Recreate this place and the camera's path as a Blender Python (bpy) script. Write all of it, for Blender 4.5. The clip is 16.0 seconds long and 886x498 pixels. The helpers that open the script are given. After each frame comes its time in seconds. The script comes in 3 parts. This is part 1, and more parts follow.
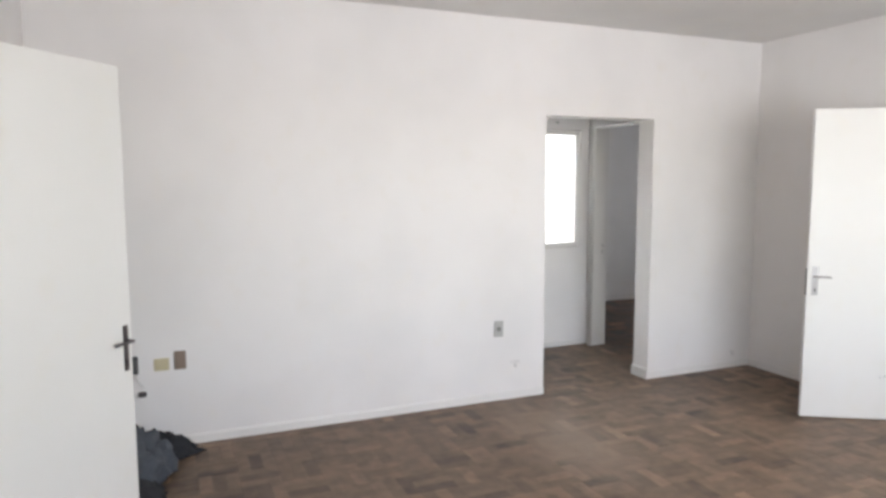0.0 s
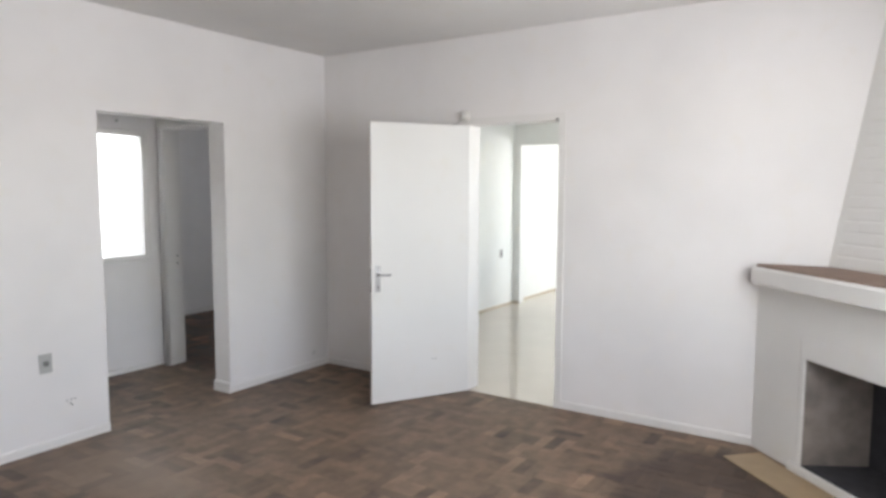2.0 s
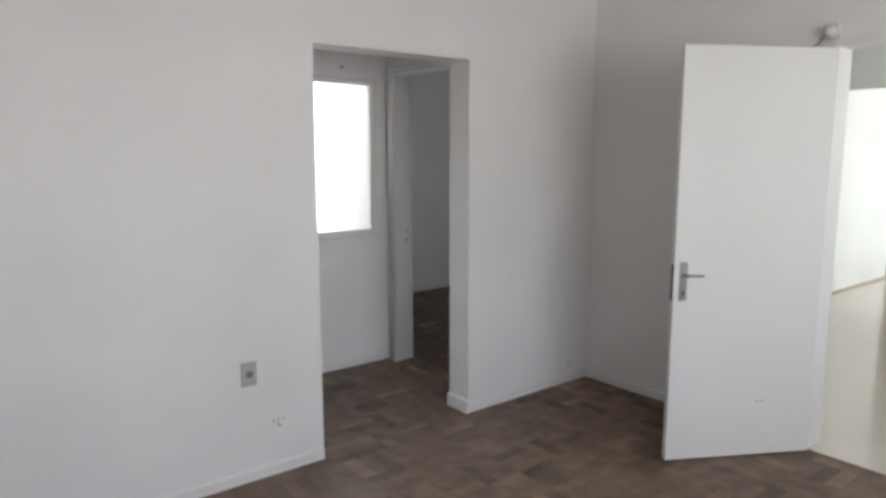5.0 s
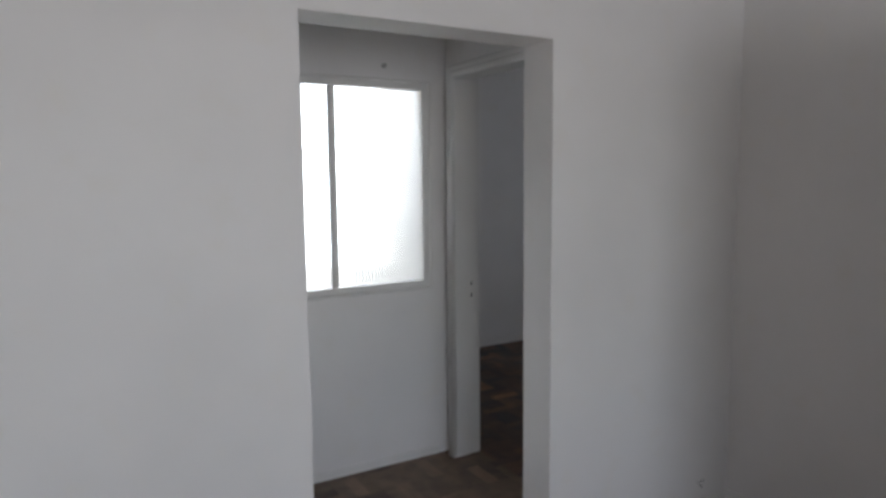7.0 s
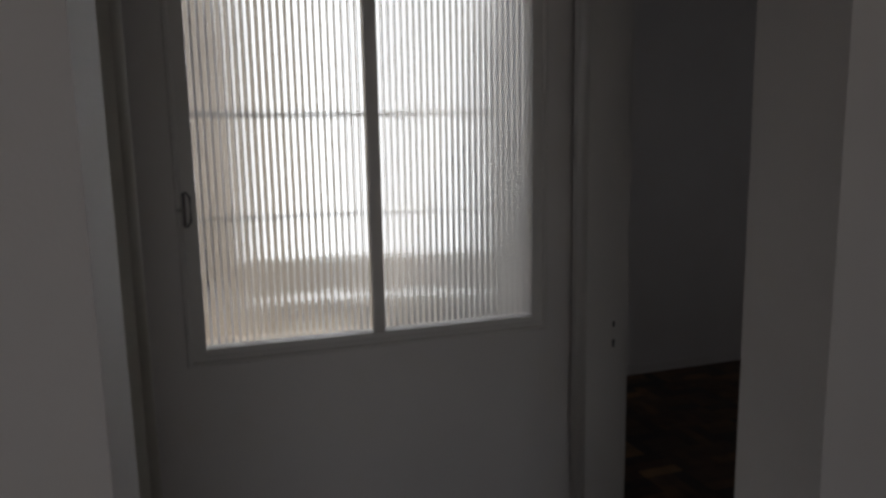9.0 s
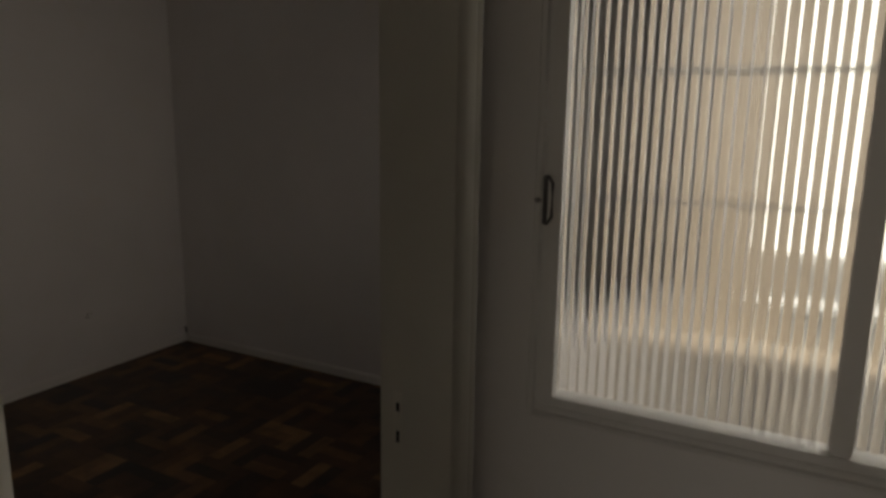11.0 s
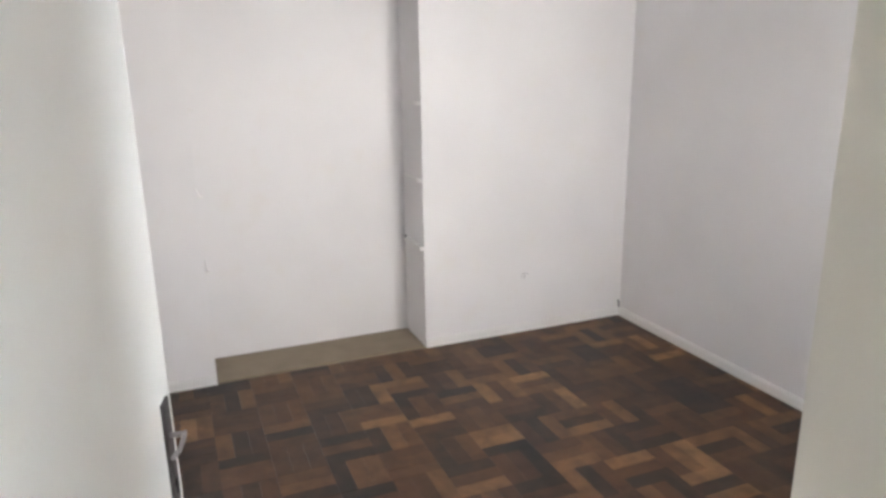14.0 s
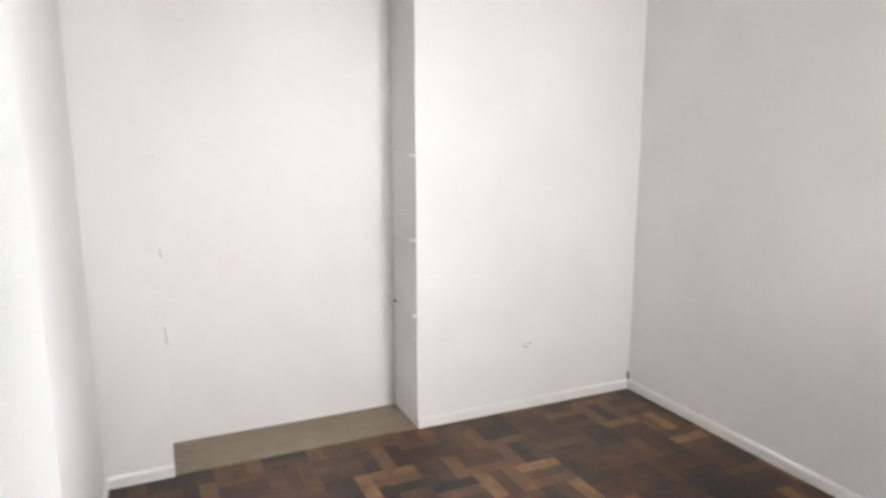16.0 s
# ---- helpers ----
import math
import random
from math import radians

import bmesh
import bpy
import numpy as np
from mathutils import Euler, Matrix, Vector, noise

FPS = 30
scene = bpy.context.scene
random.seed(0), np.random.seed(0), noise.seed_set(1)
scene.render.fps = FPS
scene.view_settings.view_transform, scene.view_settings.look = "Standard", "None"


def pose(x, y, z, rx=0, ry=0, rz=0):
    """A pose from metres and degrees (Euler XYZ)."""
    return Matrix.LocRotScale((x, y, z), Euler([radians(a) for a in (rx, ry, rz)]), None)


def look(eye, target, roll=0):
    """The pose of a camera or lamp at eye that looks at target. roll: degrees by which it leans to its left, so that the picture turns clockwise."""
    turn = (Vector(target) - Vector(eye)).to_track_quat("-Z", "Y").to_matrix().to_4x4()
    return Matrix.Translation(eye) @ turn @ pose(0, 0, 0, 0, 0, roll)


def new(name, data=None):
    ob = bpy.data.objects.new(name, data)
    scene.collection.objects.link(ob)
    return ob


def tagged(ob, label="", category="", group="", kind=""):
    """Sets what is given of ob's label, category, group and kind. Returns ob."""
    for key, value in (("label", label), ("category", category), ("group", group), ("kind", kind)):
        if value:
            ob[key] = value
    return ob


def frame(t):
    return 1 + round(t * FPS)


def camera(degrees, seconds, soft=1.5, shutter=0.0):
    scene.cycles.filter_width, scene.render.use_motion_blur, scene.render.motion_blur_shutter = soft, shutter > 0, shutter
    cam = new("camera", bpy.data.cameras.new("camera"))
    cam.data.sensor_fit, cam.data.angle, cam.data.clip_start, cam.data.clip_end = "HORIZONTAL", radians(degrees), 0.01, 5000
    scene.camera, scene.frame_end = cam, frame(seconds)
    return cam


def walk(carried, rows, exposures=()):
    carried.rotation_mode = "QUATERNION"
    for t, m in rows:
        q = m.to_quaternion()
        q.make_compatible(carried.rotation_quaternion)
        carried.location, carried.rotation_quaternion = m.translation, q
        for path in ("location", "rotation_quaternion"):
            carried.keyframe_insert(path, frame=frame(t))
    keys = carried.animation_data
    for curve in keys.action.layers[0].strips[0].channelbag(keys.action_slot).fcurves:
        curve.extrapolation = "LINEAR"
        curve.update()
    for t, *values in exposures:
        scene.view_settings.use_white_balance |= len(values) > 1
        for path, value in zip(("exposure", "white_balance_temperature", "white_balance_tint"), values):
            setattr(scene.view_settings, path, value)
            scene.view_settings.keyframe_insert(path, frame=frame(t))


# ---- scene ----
cam = camera(67.2, 16.0, soft=3.2)
PATH = [
    (0, pose(-4.726, -4.322, 1.629, 84.21, 0.14, -22.53)),
    (0.5, pose(-4.753, -4.299, 1.609, 85.03, -0.21, -28.31)),
    (1, pose(-4.649, -4.257, 1.600, 85.14, -0.02, -37.80)),
    (1.5, pose(-4.531, -4.248, 1.625, 85.15, 0.32, -47.78)),
    (2, pose(-4.498, -4.244, 1.621, 84.79, -0.13, -56.59)),
    (2.5, pose(-4.352, -4.242, 1.600, 83.95, -0.02, -62.64)),
    (3, pose(-4.222, -4.130, 1.611, 82.41, 0.12, -57.68)),
    (3.5, pose(-4.109, -3.805, 1.578, 83.56, 1.27, -45.32)),
    (4, pose(-4.004, -3.540, 1.578, 82.65, 1.68, -42.45)),
    (4.5, pose(-3.801, -3.281, 1.581, 82.15, 1.00, -40.69)),
    (4.7, pose(-3.751, -3.160, 1.589, 81.69, 0.44, -39.53)),
    (7, pose(-2.778, -2.027, 1.602, 83.81, 0.58, -30.17)),
    (7.5, pose(-2.575, -1.780, 1.602, 83.41, 1.84, -22.91)),
    (8, pose(-2.393, -1.477, 1.573, 82.34, 0.16, -23.27)),
    (8.2, pose(-2.308, -1.319, 1.573, 82.42, -0.08, -23.37)),
    (10.3, pose(-1.681, -0.126, 1.587, 80.46, 0.98, 2.87)),
    (10.5, pose(-1.695, -0.069, 1.582, 80.08, -0.19, 7.40)),
    (11, pose(-1.644, -0.011, 1.585, 78.88, -0.79, 28.11)),
    (11.5, pose(-1.697, 0.078, 1.574, 75.06, 0.75, 43.50)),
    (12, pose(-1.848, 0.233, 1.553, 70.83, 1.22, 51.35)),
    (12.5, pose(-1.949, 0.330, 1.555, 66.56, 0.02, 56.74)),
    (13, pose(-1.988, 0.435, 1.530, 60.87, 0.55, 63.16)),
    (13.5, pose(-1.971, 0.497, 1.527, 62.93, 0.83, 65.96)),
    (14, pose(-1.924, 0.507, 1.592, 75.09, 0.86, 67.91)),
    (14.5, pose(-1.923, 0.449, 1.569, 83.16, 1.41, 67.32)),
    (15, pose(-1.970, 0.466, 1.578, 85.24, 1.10, 68.09)),
    (15.5, pose(-2.135, 0.557, 1.584, 81.39, -0.16, 66.82)),
    (16, pose(-2.337, 0.556, 1.542, 79.95, 0.10, 65.80)),
]
EXPOSURES = [(0, 2.49, 6500, 10), (1.0, 2.31, 6500, 10), (1.5, 2.23, 6500, 10), (2.0, 2.13, 6400, 10), (2.5, 1.56, 6350, 10), (3.0, 1.28, 6350, 10), (3.5, 1.81, 6350, 10), (4.5, 1.78, 6400, 10),
             (7.0, 1.29, 6200, 10), (7.5, 0.69, 6400, 11), (8.2, -0.25, 6600, 15), (10.3, -1.33, 7000, 14), (10.6, -1.2, 7300, 13), (11.0, -0.76, 8300, 13),
             (11.5, 1.36, 7300, 12), (12.0, 2.72, 6750, 10), (12.5, 2.92, 6700, 10), (13.0, 3.08, 6650, 10), (13.5, 3.15, 6600, 10), (14.0, 3.18, 6650, 10), (14.5, 2.92, 6650, 10),
             (15.0, 3.08, 6650, 10), (15.5, 3.25, 6650, 10), (16.0, 3.5, 6650, 10)]
walk(cam, PATH, EXPOSURES)

# ---- light ----
world = bpy.data.worlds.new("sky")
scene.world = world
world.use_nodes = True
wn = world.node_tree.nodes
sky = wn.new("ShaderNodeTexSky")
sky.sky_type, sky.sun_disc = "NISHITA", False
sky.sun_elevation, sky.sun_rotation = radians(50), radians(229)
wn["Background"].inputs[1].default_value = 0.12
world.node_tree.links.new(sky.outputs[0], wn["Background"].inputs[0])

sun = new("sun", bpy.data.lights.new("sun", "SUN"))
sun.data.energy, sun.data.angle, sun.data.color = 5.0, radians(0.5), (1.0, 0.95, 0.87)
sun.matrix_world = look((-4.8, -4.2, 7.6), (0, 0, 0))


def window_light(name, eye, target, width, height, watts, color):
    """Daylight that a window lets in: an area lamp in its opening."""
    lamp = new(name, bpy.data.lights.new(name, "AREA"))
    lamp.data.shape, lamp.data.size, lamp.data.size_y = "RECTANGLE", width, height
    lamp.data.energy, lamp.data.color = watts, color
    lamp.matrix_world = look(eye, target)
    return lamp


DAY = (0.97, 0.985, 1.0)
window_light("living_window_light", (-2.5, -4.86, 1.6), (-2.6, 0, 1.35), 2.5, 1.5, 18, DAY)
# kitchen and scullery fill, added in assumed windows out of view
window_light("kitchen_fill_light", (1.9, -3.26, 1.6), (1.9, 0, 1.2), 2.6, 1.3, 6.2, DAY)
window_light("scullery_fill_light", (6.2, -3.26, 1.6), (6.2, 0, 1.0), 2.6, 1.4, 25, DAY)
# fill for the dark room, through an invented window out of view
window_light("study_fill_light", (2.68, 0.75, 1.5), (0, 2.2, 1.0), 0.8, 1.1, 2.6, (0.93, 0.96, 1.0))
# fill from an assumed, unseen window; narrow spread keeps it off the door leaf
window_light("bedroom_fill_light", (-2.29, 2.2, 1.6), (-5.4, 1.45, 1.35), 1.0, 1.2, 1.6, DAY).data.spread = radians(98)

# ---- materials ----
def material(name):
    m = bpy.data.materials.new(name)
    m.use_nodes = True
    return m, m.node_tree.nodes, m.node_tree.links, m.node_tree.nodes["Principled BSDF"]


def rgb(c):
    return (c[0], c[1], c[2], 1)


def noise_tex(nodes, links, scale, detail=4, coords="Object", stretch=None):
    tc = nodes.new("ShaderNodeTexCoord")
    tex = nodes.new("ShaderNodeTexNoise")
    tex.inputs["Scale"].default_value, tex.inputs["Detail"].default_value = scale, detail
    if stretch:
        mp = nodes.new("ShaderNodeMapping")
        mp.inputs["Scale"].default_value = stretch
        links.new(tc.outputs[coords], mp.inputs[0])
        links.new(mp.outputs[0], tex.inputs["Vector"])
    else:
        links.new(tc.outputs[coords], tex.inputs["Vector"])
    return tex


def ramp(nodes, links, source, stops):
    r = nodes.new("ShaderNodeValToRGB")
    while len(r.color_ramp.elements) < len(stops):
        r.color_ramp.elements.new(0.5)
    for e, (p, c) in zip(r.color_ramp.elements, stops):
        e.position, e.color = p, rgb(c)
    links.new(source, r.inputs[0])
    return r


def mix(nodes, links, a, b, fac, blend="MIX"):
    n = nodes.new("ShaderNodeMix")
    n.data_type, n.blend_type = "RGBA", blend
    for sock, v in ((n.inputs[0], fac), (n.inputs[6], a), (n.inputs[7], b)):
        if hasattr(v, "is_output"):
            links.new(v, sock)
        elif isinstance(v, tuple):
            sock.default_value = rgb(v)
        else:
            sock.default_value = v
    return n.outputs[2]


def bump(nodes, links, height, bsdf, strength, distance=0.002, after=None):
    b = nodes.new("ShaderNodeBump")
    b.inputs["Strength"].default_value, b.inputs["Distance"].default_value = strength, distance
    links.new(height, b.inputs["Height"])
    if after:
        links.new(after.outputs[0], b.inputs["Normal"])
    links.new(b.outputs[0], bsdf.inputs["Normal"])
    return b


def paint(name, color, rough=0.6, stain=0.06, relief=0.25, wave=0.3):
    """Brushed wall or enamel paint: faint blotches, roller grain and an uneven plaster under it."""
    m, n, l, b = material(name)
    big = noise_tex(n, l, 1.1, 3)
    dirt = noise_tex(n, l, 7.0, 5)
    dark = tuple(c * (1 - stain * 1.6) for c in color)
    c1 = mix(n, l, color, dark, ramp(n, l, big.outputs[0], [(0.42, (0, 0, 0)), (0.75, (1, 1, 1))]).outputs[0])
    warm = (color[0] * 0.97, color[1] * 0.95, color[2] * 0.9)
    c2 = mix(n, l, c1, warm, ramp(n, l, dirt.outputs[0], [(0.55, (0, 0, 0)), (0.85, (0.7, 0.7, 0.7))]).outputs[0])
    l.new(c2, b.inputs["Base Color"])
    b.inputs["Roughness"].default_value = rough
    fine = noise_tex(n, l, 160, 2)
    lump = noise_tex(n, l, 3.5, 2)
    first = bump(n, l, lump.outputs[0], b, wave, 0.012)
    bump(n, l, fine.outputs[0], b, relief, 0.0012, first)
    return m


def plain(name, color, rough=0.5, metal=0.0, grain=60, vary=0.12):
    m, n, l, b = material(name)
    t = noise_tex(n, l, grain, 4)
    dark = tuple(c * (1 - vary) for c in color)
    l.new(mix(n, l, color, dark, t.outputs[0]), b.inputs["Base Color"])
    b.inputs["Roughness"].default_value, b.inputs["Metallic"].default_value = rough, metal
    bump(n, l, t.outputs[0], b, 0.12, 0.001)
    return m


def parquet(name, stops, dust, rough, islands, film, wear=(0.75, 0.8), marks=()):
    """Hardwood parquet blocks: each its own tone, grain along the block, dust and wear over all."""
    m, n, l, b = material(name)
    if islands:
        rnd = n.new("ShaderNodeNewGeometry").outputs["Random Per Island"]
    else:
        rnd = n.new("ShaderNodeObjectInfo").outputs["Random"]
    tone = ramp(n, l, rnd, stops)
    tone.color_ramp.interpolation = "LINEAR"
    grain = noise_tex(n, l, 9, 6, "UV", (2.2, 42, 1))
    g = ramp(n, l, grain.outputs[0], [(0.3, (0.55, 0.5, 0.46)), (0.62, (1.12, 1.08, 1.05))])
    c = mix(n, l, tone.outputs[0], g.outputs[0], wear[0], "MULTIPLY")
    geo = n.new("ShaderNodeNewGeometry")
    big = n.new("ShaderNodeTexNoise")
    big.inputs["Scale"].default_value, big.inputs["Detail"].default_value = 2.4, 8
    l.new(geo.outputs["Position"], big.inputs["Vector"])
    patch = ramp(n, l, big.outputs[0], [(0.40, (0, 0, 0)), (0.62, (1, 1, 1))])
    fac = n.new("ShaderNodeMath")
    fac.operation = "MULTIPLY"
    fac.inputs[1].default_value = dust[3]
    l.new(patch.outputs[0], fac.inputs[0])
    c = mix(n, l, c, dust[:3], fac.outputs[0])
    smudge = n.new("ShaderNodeTexNoise")
    smudge.inputs["Scale"].default_value, smudge.inputs["Detail"].default_value = 11, 5
    l.new(geo.outputs["Position"], smudge.inputs["Vector"])
    worn = ramp(n, l, smudge.outputs[0], [(0.32, (0.58, 0.56, 0.55)), (0.55, (1.0, 1.0, 1.0)), (0.75, (1.22, 1.18, 1.12))])
    c = mix(n, l, c, worn.outputs[0], wear[1], "MULTIPLY")
    # a film of old wax and grime that blurs block into block, in drifts a hand or two wide
    drift = n.new("ShaderNodeTexNoise")
    drift.inputs["Scale"].default_value, drift.inputs["Detail"].default_value = 4.5, 6
    drift.inputs["Distortion"].default_value = 1.3
    l.new(geo.outputs["Position"], drift.inputs["Vector"])
    where = ramp(n, l, drift.outputs[0], [(0.38, (0, 0, 0)), (0.60, (1, 1, 1))])
    tint = ramp(n, l, smudge.outputs[0], [(0.35, film[0]), (0.65, film[1])])
    amount = n.new("ShaderNodeMath")
    amount.operation = "MULTIPLY"
    amount.inputs[1].default_value = film[2]
    l.new(where.outputs[0], amount.inputs[0])
    c = mix(n, l, c, tint.outputs[0], amount.outputs[0])
    # soft ovals that tint the wood: (centre x, y, half width x, y, how sharp, tint, blend, strength)
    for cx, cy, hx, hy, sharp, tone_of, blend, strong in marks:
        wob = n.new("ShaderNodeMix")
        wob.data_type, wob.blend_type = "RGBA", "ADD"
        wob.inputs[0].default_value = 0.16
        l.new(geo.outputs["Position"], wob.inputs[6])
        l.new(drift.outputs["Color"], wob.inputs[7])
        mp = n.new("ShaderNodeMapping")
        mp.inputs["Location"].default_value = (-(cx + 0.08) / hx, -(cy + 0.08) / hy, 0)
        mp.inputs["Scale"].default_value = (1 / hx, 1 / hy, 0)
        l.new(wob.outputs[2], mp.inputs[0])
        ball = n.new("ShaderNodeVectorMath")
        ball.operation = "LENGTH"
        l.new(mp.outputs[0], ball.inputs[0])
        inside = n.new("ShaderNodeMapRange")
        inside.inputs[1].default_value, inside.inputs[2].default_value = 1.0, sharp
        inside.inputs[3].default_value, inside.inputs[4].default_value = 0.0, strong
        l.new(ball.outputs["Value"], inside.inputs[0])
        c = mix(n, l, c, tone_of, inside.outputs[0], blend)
    l.new(c, b.inputs["Base Color"])
    r = n.new("ShaderNodeMapRange")
    r.inputs[3].default_value, r.inputs[4].default_value = rough - 0.1, rough + 0.15
    l.new(big.outputs[0], r.inputs[0])
    l.new(r.outputs[0], b.inputs["Roughness"])
    bump(n, l, grain.outputs[0], b, 0.25, 0.001)
    return m


WALL = paint("white_wall_paint", (0.825, 0.80, 0.79))
ROOMWALL = paint("bedroom_wall_paint", (0.78, 0.755, 0.755))
CEIL = paint("ceiling_paint", (0.79, 0.775, 0.765), 0.75, 0.05)
TRIM = paint("trim_enamel", (0.78, 0.76, 0.74), 0.42, 0.05, 0.15, 0.1)
CREAM = paint("cream_enamel", (0.74, 0.71, 0.645), 0.3, 0.09, 0.3, 0.25)
DOORWHITE = paint("door_enamel", (0.73, 0.72, 0.70), 0.52, 0.03, 0.12, 0.08)
KITCHENWALL = paint("kitchen_wall_paint", (0.82, 0.83, 0.80), 0.5)
BRICKPAINT = paint("painted_brick", (0.80, 0.785, 0.765), 0.6, 0.06, 0.6, 0.5)
METAL = plain("satin_nickel", (0.42, 0.41, 0.42), 0.32, 1.0, 90)
DARKMETAL = plain("tarnished_lock", (0.17, 0.155, 0.16), 0.42, 0.8, 70, 0.3)
BLACK = plain("dark_hole", (0.012, 0.011, 0.012), 0.8)
GREYPLASTIC = plain("grey_plastic", (0.45, 0.445, 0.43), 0.45)
SOCKETGREY = plain("socket_grey", (0.22, 0.22, 0.21), 0.45)
DARKGREY = plain("dark_grey_plastic", (0.10, 0.10, 0.10), 0.45)
YELLOWED = plain("yellowed_plastic", (0.62, 0.55, 0.36), 0.45)
BROWNPLATE = plain("brown_plate", (0.25, 0.19, 0.15), 0.5)
WHITEPLASTIC = plain("white_plastic", (0.7, 0.69, 0.66), 0.4)
SOOT = plain("sooty_brick", (0.055, 0.053, 0.06), 0.9, 0.0, 12, 0.7)
# soot-streaked brick with the light on it painted in as a paler grey
LITBRICK = plain("lit_sooty_brick", (0.42, 0.36, 0.32), 0.9, 0.0, 6, 0.85)
TERRACOTTA = plain("bare_mantel_brick", (0.31, 0.215, 0.17), 0.75, 0.0, 20, 0.4)
HEARTHTILE = plain("tan_hearth_tile", (0.40, 0.29, 0.17), 0.4, 0.0, 9, 0.35)
KITCHENTRIM = plain("tan_tile_base", (0.50, 0.42, 0.31), 0.4, 0.0, 9, 0.2)
NICHEBOARD = plain("bare_tan_board", (0.34, 0.27, 0.19), 0.6, 0.0, 7, 0.45)
SUBFLOOR = plain("dark_joint", (0.05, 0.035, 0.025), 0.9)
CLOTH = plain("blue_grey_cloth", (0.085, 0.095, 0.115), 0.85, 0.0, 35, 0.5)
DARKCLOTH = plain("charcoal_cloth", (0.025, 0.027, 0.033), 0.85, 0.0, 35, 0.5)
TILEFLOOR = plain("cream_polished_tile", (0.66, 0.60, 0.515), 0.12, 0.0, 3, 0.1)
BROWNWOOD = plain("brown_wood_door", (0.30, 0.19, 0.10), 0.45, 0.0, 10, 0.35)
DARKUNIT = plain("dark_cabinet", (0.05, 0.04, 0.045), 0.4)
COUNTER = plain("grey_counter", (0.5, 0.49, 0.47), 0.3)
RENDERWALL = paint("beige_outdoor_render", (0.50, 0.45, 0.385), 0.85, 0.12, 0.6, 0.5)
WEATHERED = paint("weathered_white_render", (0.84, 0.835, 0.82), 0.85, 0.34, 0.6, 0.5)
OUTWHITE = paint("white_outdoor_render", (0.84, 0.835, 0.82), 0.85, 0.08, 0.6, 0.5)
CONCRETE = plain("grey_concrete", (0.35, 0.34, 0.32), 0.85, 0.0, 6, 0.3)

LIVE = [(0.0, (0.038, 0.023, 0.015)), (0.08, (0.057, 0.036, 0.024)), (0.14, (0.112, 0.073, 0.047)), (0.45, (0.146, 0.097, 0.064)),
        (0.78, (0.182, 0.123, 0.082)), (0.93, (0.233, 0.159, 0.106)), (1.0, (0.34, 0.235, 0.155))]
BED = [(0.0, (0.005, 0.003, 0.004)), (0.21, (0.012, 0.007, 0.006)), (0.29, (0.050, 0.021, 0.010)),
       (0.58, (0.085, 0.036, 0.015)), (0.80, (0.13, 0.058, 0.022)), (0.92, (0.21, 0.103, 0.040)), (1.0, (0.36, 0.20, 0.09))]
LIVEFILM = ((0.125, 0.084, 0.057), (0.215, 0.148, 0.099), 0.40)
# one darker oval by the fireplace, one lighter, one slightly darker
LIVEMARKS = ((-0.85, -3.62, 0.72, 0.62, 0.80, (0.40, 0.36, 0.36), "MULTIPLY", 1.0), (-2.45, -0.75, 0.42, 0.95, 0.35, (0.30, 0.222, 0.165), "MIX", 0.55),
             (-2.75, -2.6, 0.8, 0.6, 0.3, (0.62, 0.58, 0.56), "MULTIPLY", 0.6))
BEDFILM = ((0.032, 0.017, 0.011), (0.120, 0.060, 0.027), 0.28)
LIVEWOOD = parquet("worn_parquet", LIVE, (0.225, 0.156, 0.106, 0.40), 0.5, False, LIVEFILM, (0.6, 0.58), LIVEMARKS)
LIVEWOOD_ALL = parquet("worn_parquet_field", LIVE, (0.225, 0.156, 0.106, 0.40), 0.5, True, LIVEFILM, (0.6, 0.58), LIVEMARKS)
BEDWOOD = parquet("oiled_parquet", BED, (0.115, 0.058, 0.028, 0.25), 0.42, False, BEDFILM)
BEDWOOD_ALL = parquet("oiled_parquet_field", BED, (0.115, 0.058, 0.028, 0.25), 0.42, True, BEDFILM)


def fluted_glass():
    m, n, l, b = material("fluted_glass")
    b.inputs["Base Color"].default_value = (0.95, 0.97, 0.96, 1)
    b.inputs["Transmission Weight"].default_value = 1.0
    b.inputs["IOR"].default_value = 1.45
    t = noise_tex(n, l, 25, 3)
    r = n.new("ShaderNodeMapRange")
    r.inputs[3].default_value, r.inputs[4].default_value = 0.06, 0.13
    l.new(t.outputs[0], r.inputs[0])
    l.new(r.outputs[0], b.inputs["Roughness"])
    return m


GLASS = fluted_glass()


def glow(name, color, strength):
    m = bpy.data.materials.new(name)
    m.use_nodes = True
    n = m.node_tree.nodes
    n.remove(n["Principled BSDF"])
    e = n.new("ShaderNodeEmission")
    e.inputs[0].default_value, e.inputs[1].default_value = rgb(color), strength
    m.node_tree.links.new(e.outputs[0], n["Material Output"].inputs[0])
    return m


# ---- building helpers ----
def obj(name, bm, mat, smooth=False):
    me = bpy.data.meshes.new(name)
    bmesh.ops.recalc_face_normals(bm, faces=bm.faces)
    bm.to_mesh(me)
    bm.free()
    for m in (mat if isinstance(mat, (list, tuple)) else [mat]):
        me.materials.append(m)
    if smooth:
        for p in me.polygons:
            p.use_smooth = True
    return new(name, me)


def part(name, bm, mat, parent, label="", smooth=False):
    ob = obj(name, bm, mat, smooth)
    ob.parent = parent
    if label:
        tagged(ob, label)
    return ob


def thing(name, m, label, category, group="", kind=""):
    ob = new(name)
    ob.empty_display_size = 0.1
    ob.matrix_world = m
    return tagged(ob, label, category, group, kind)


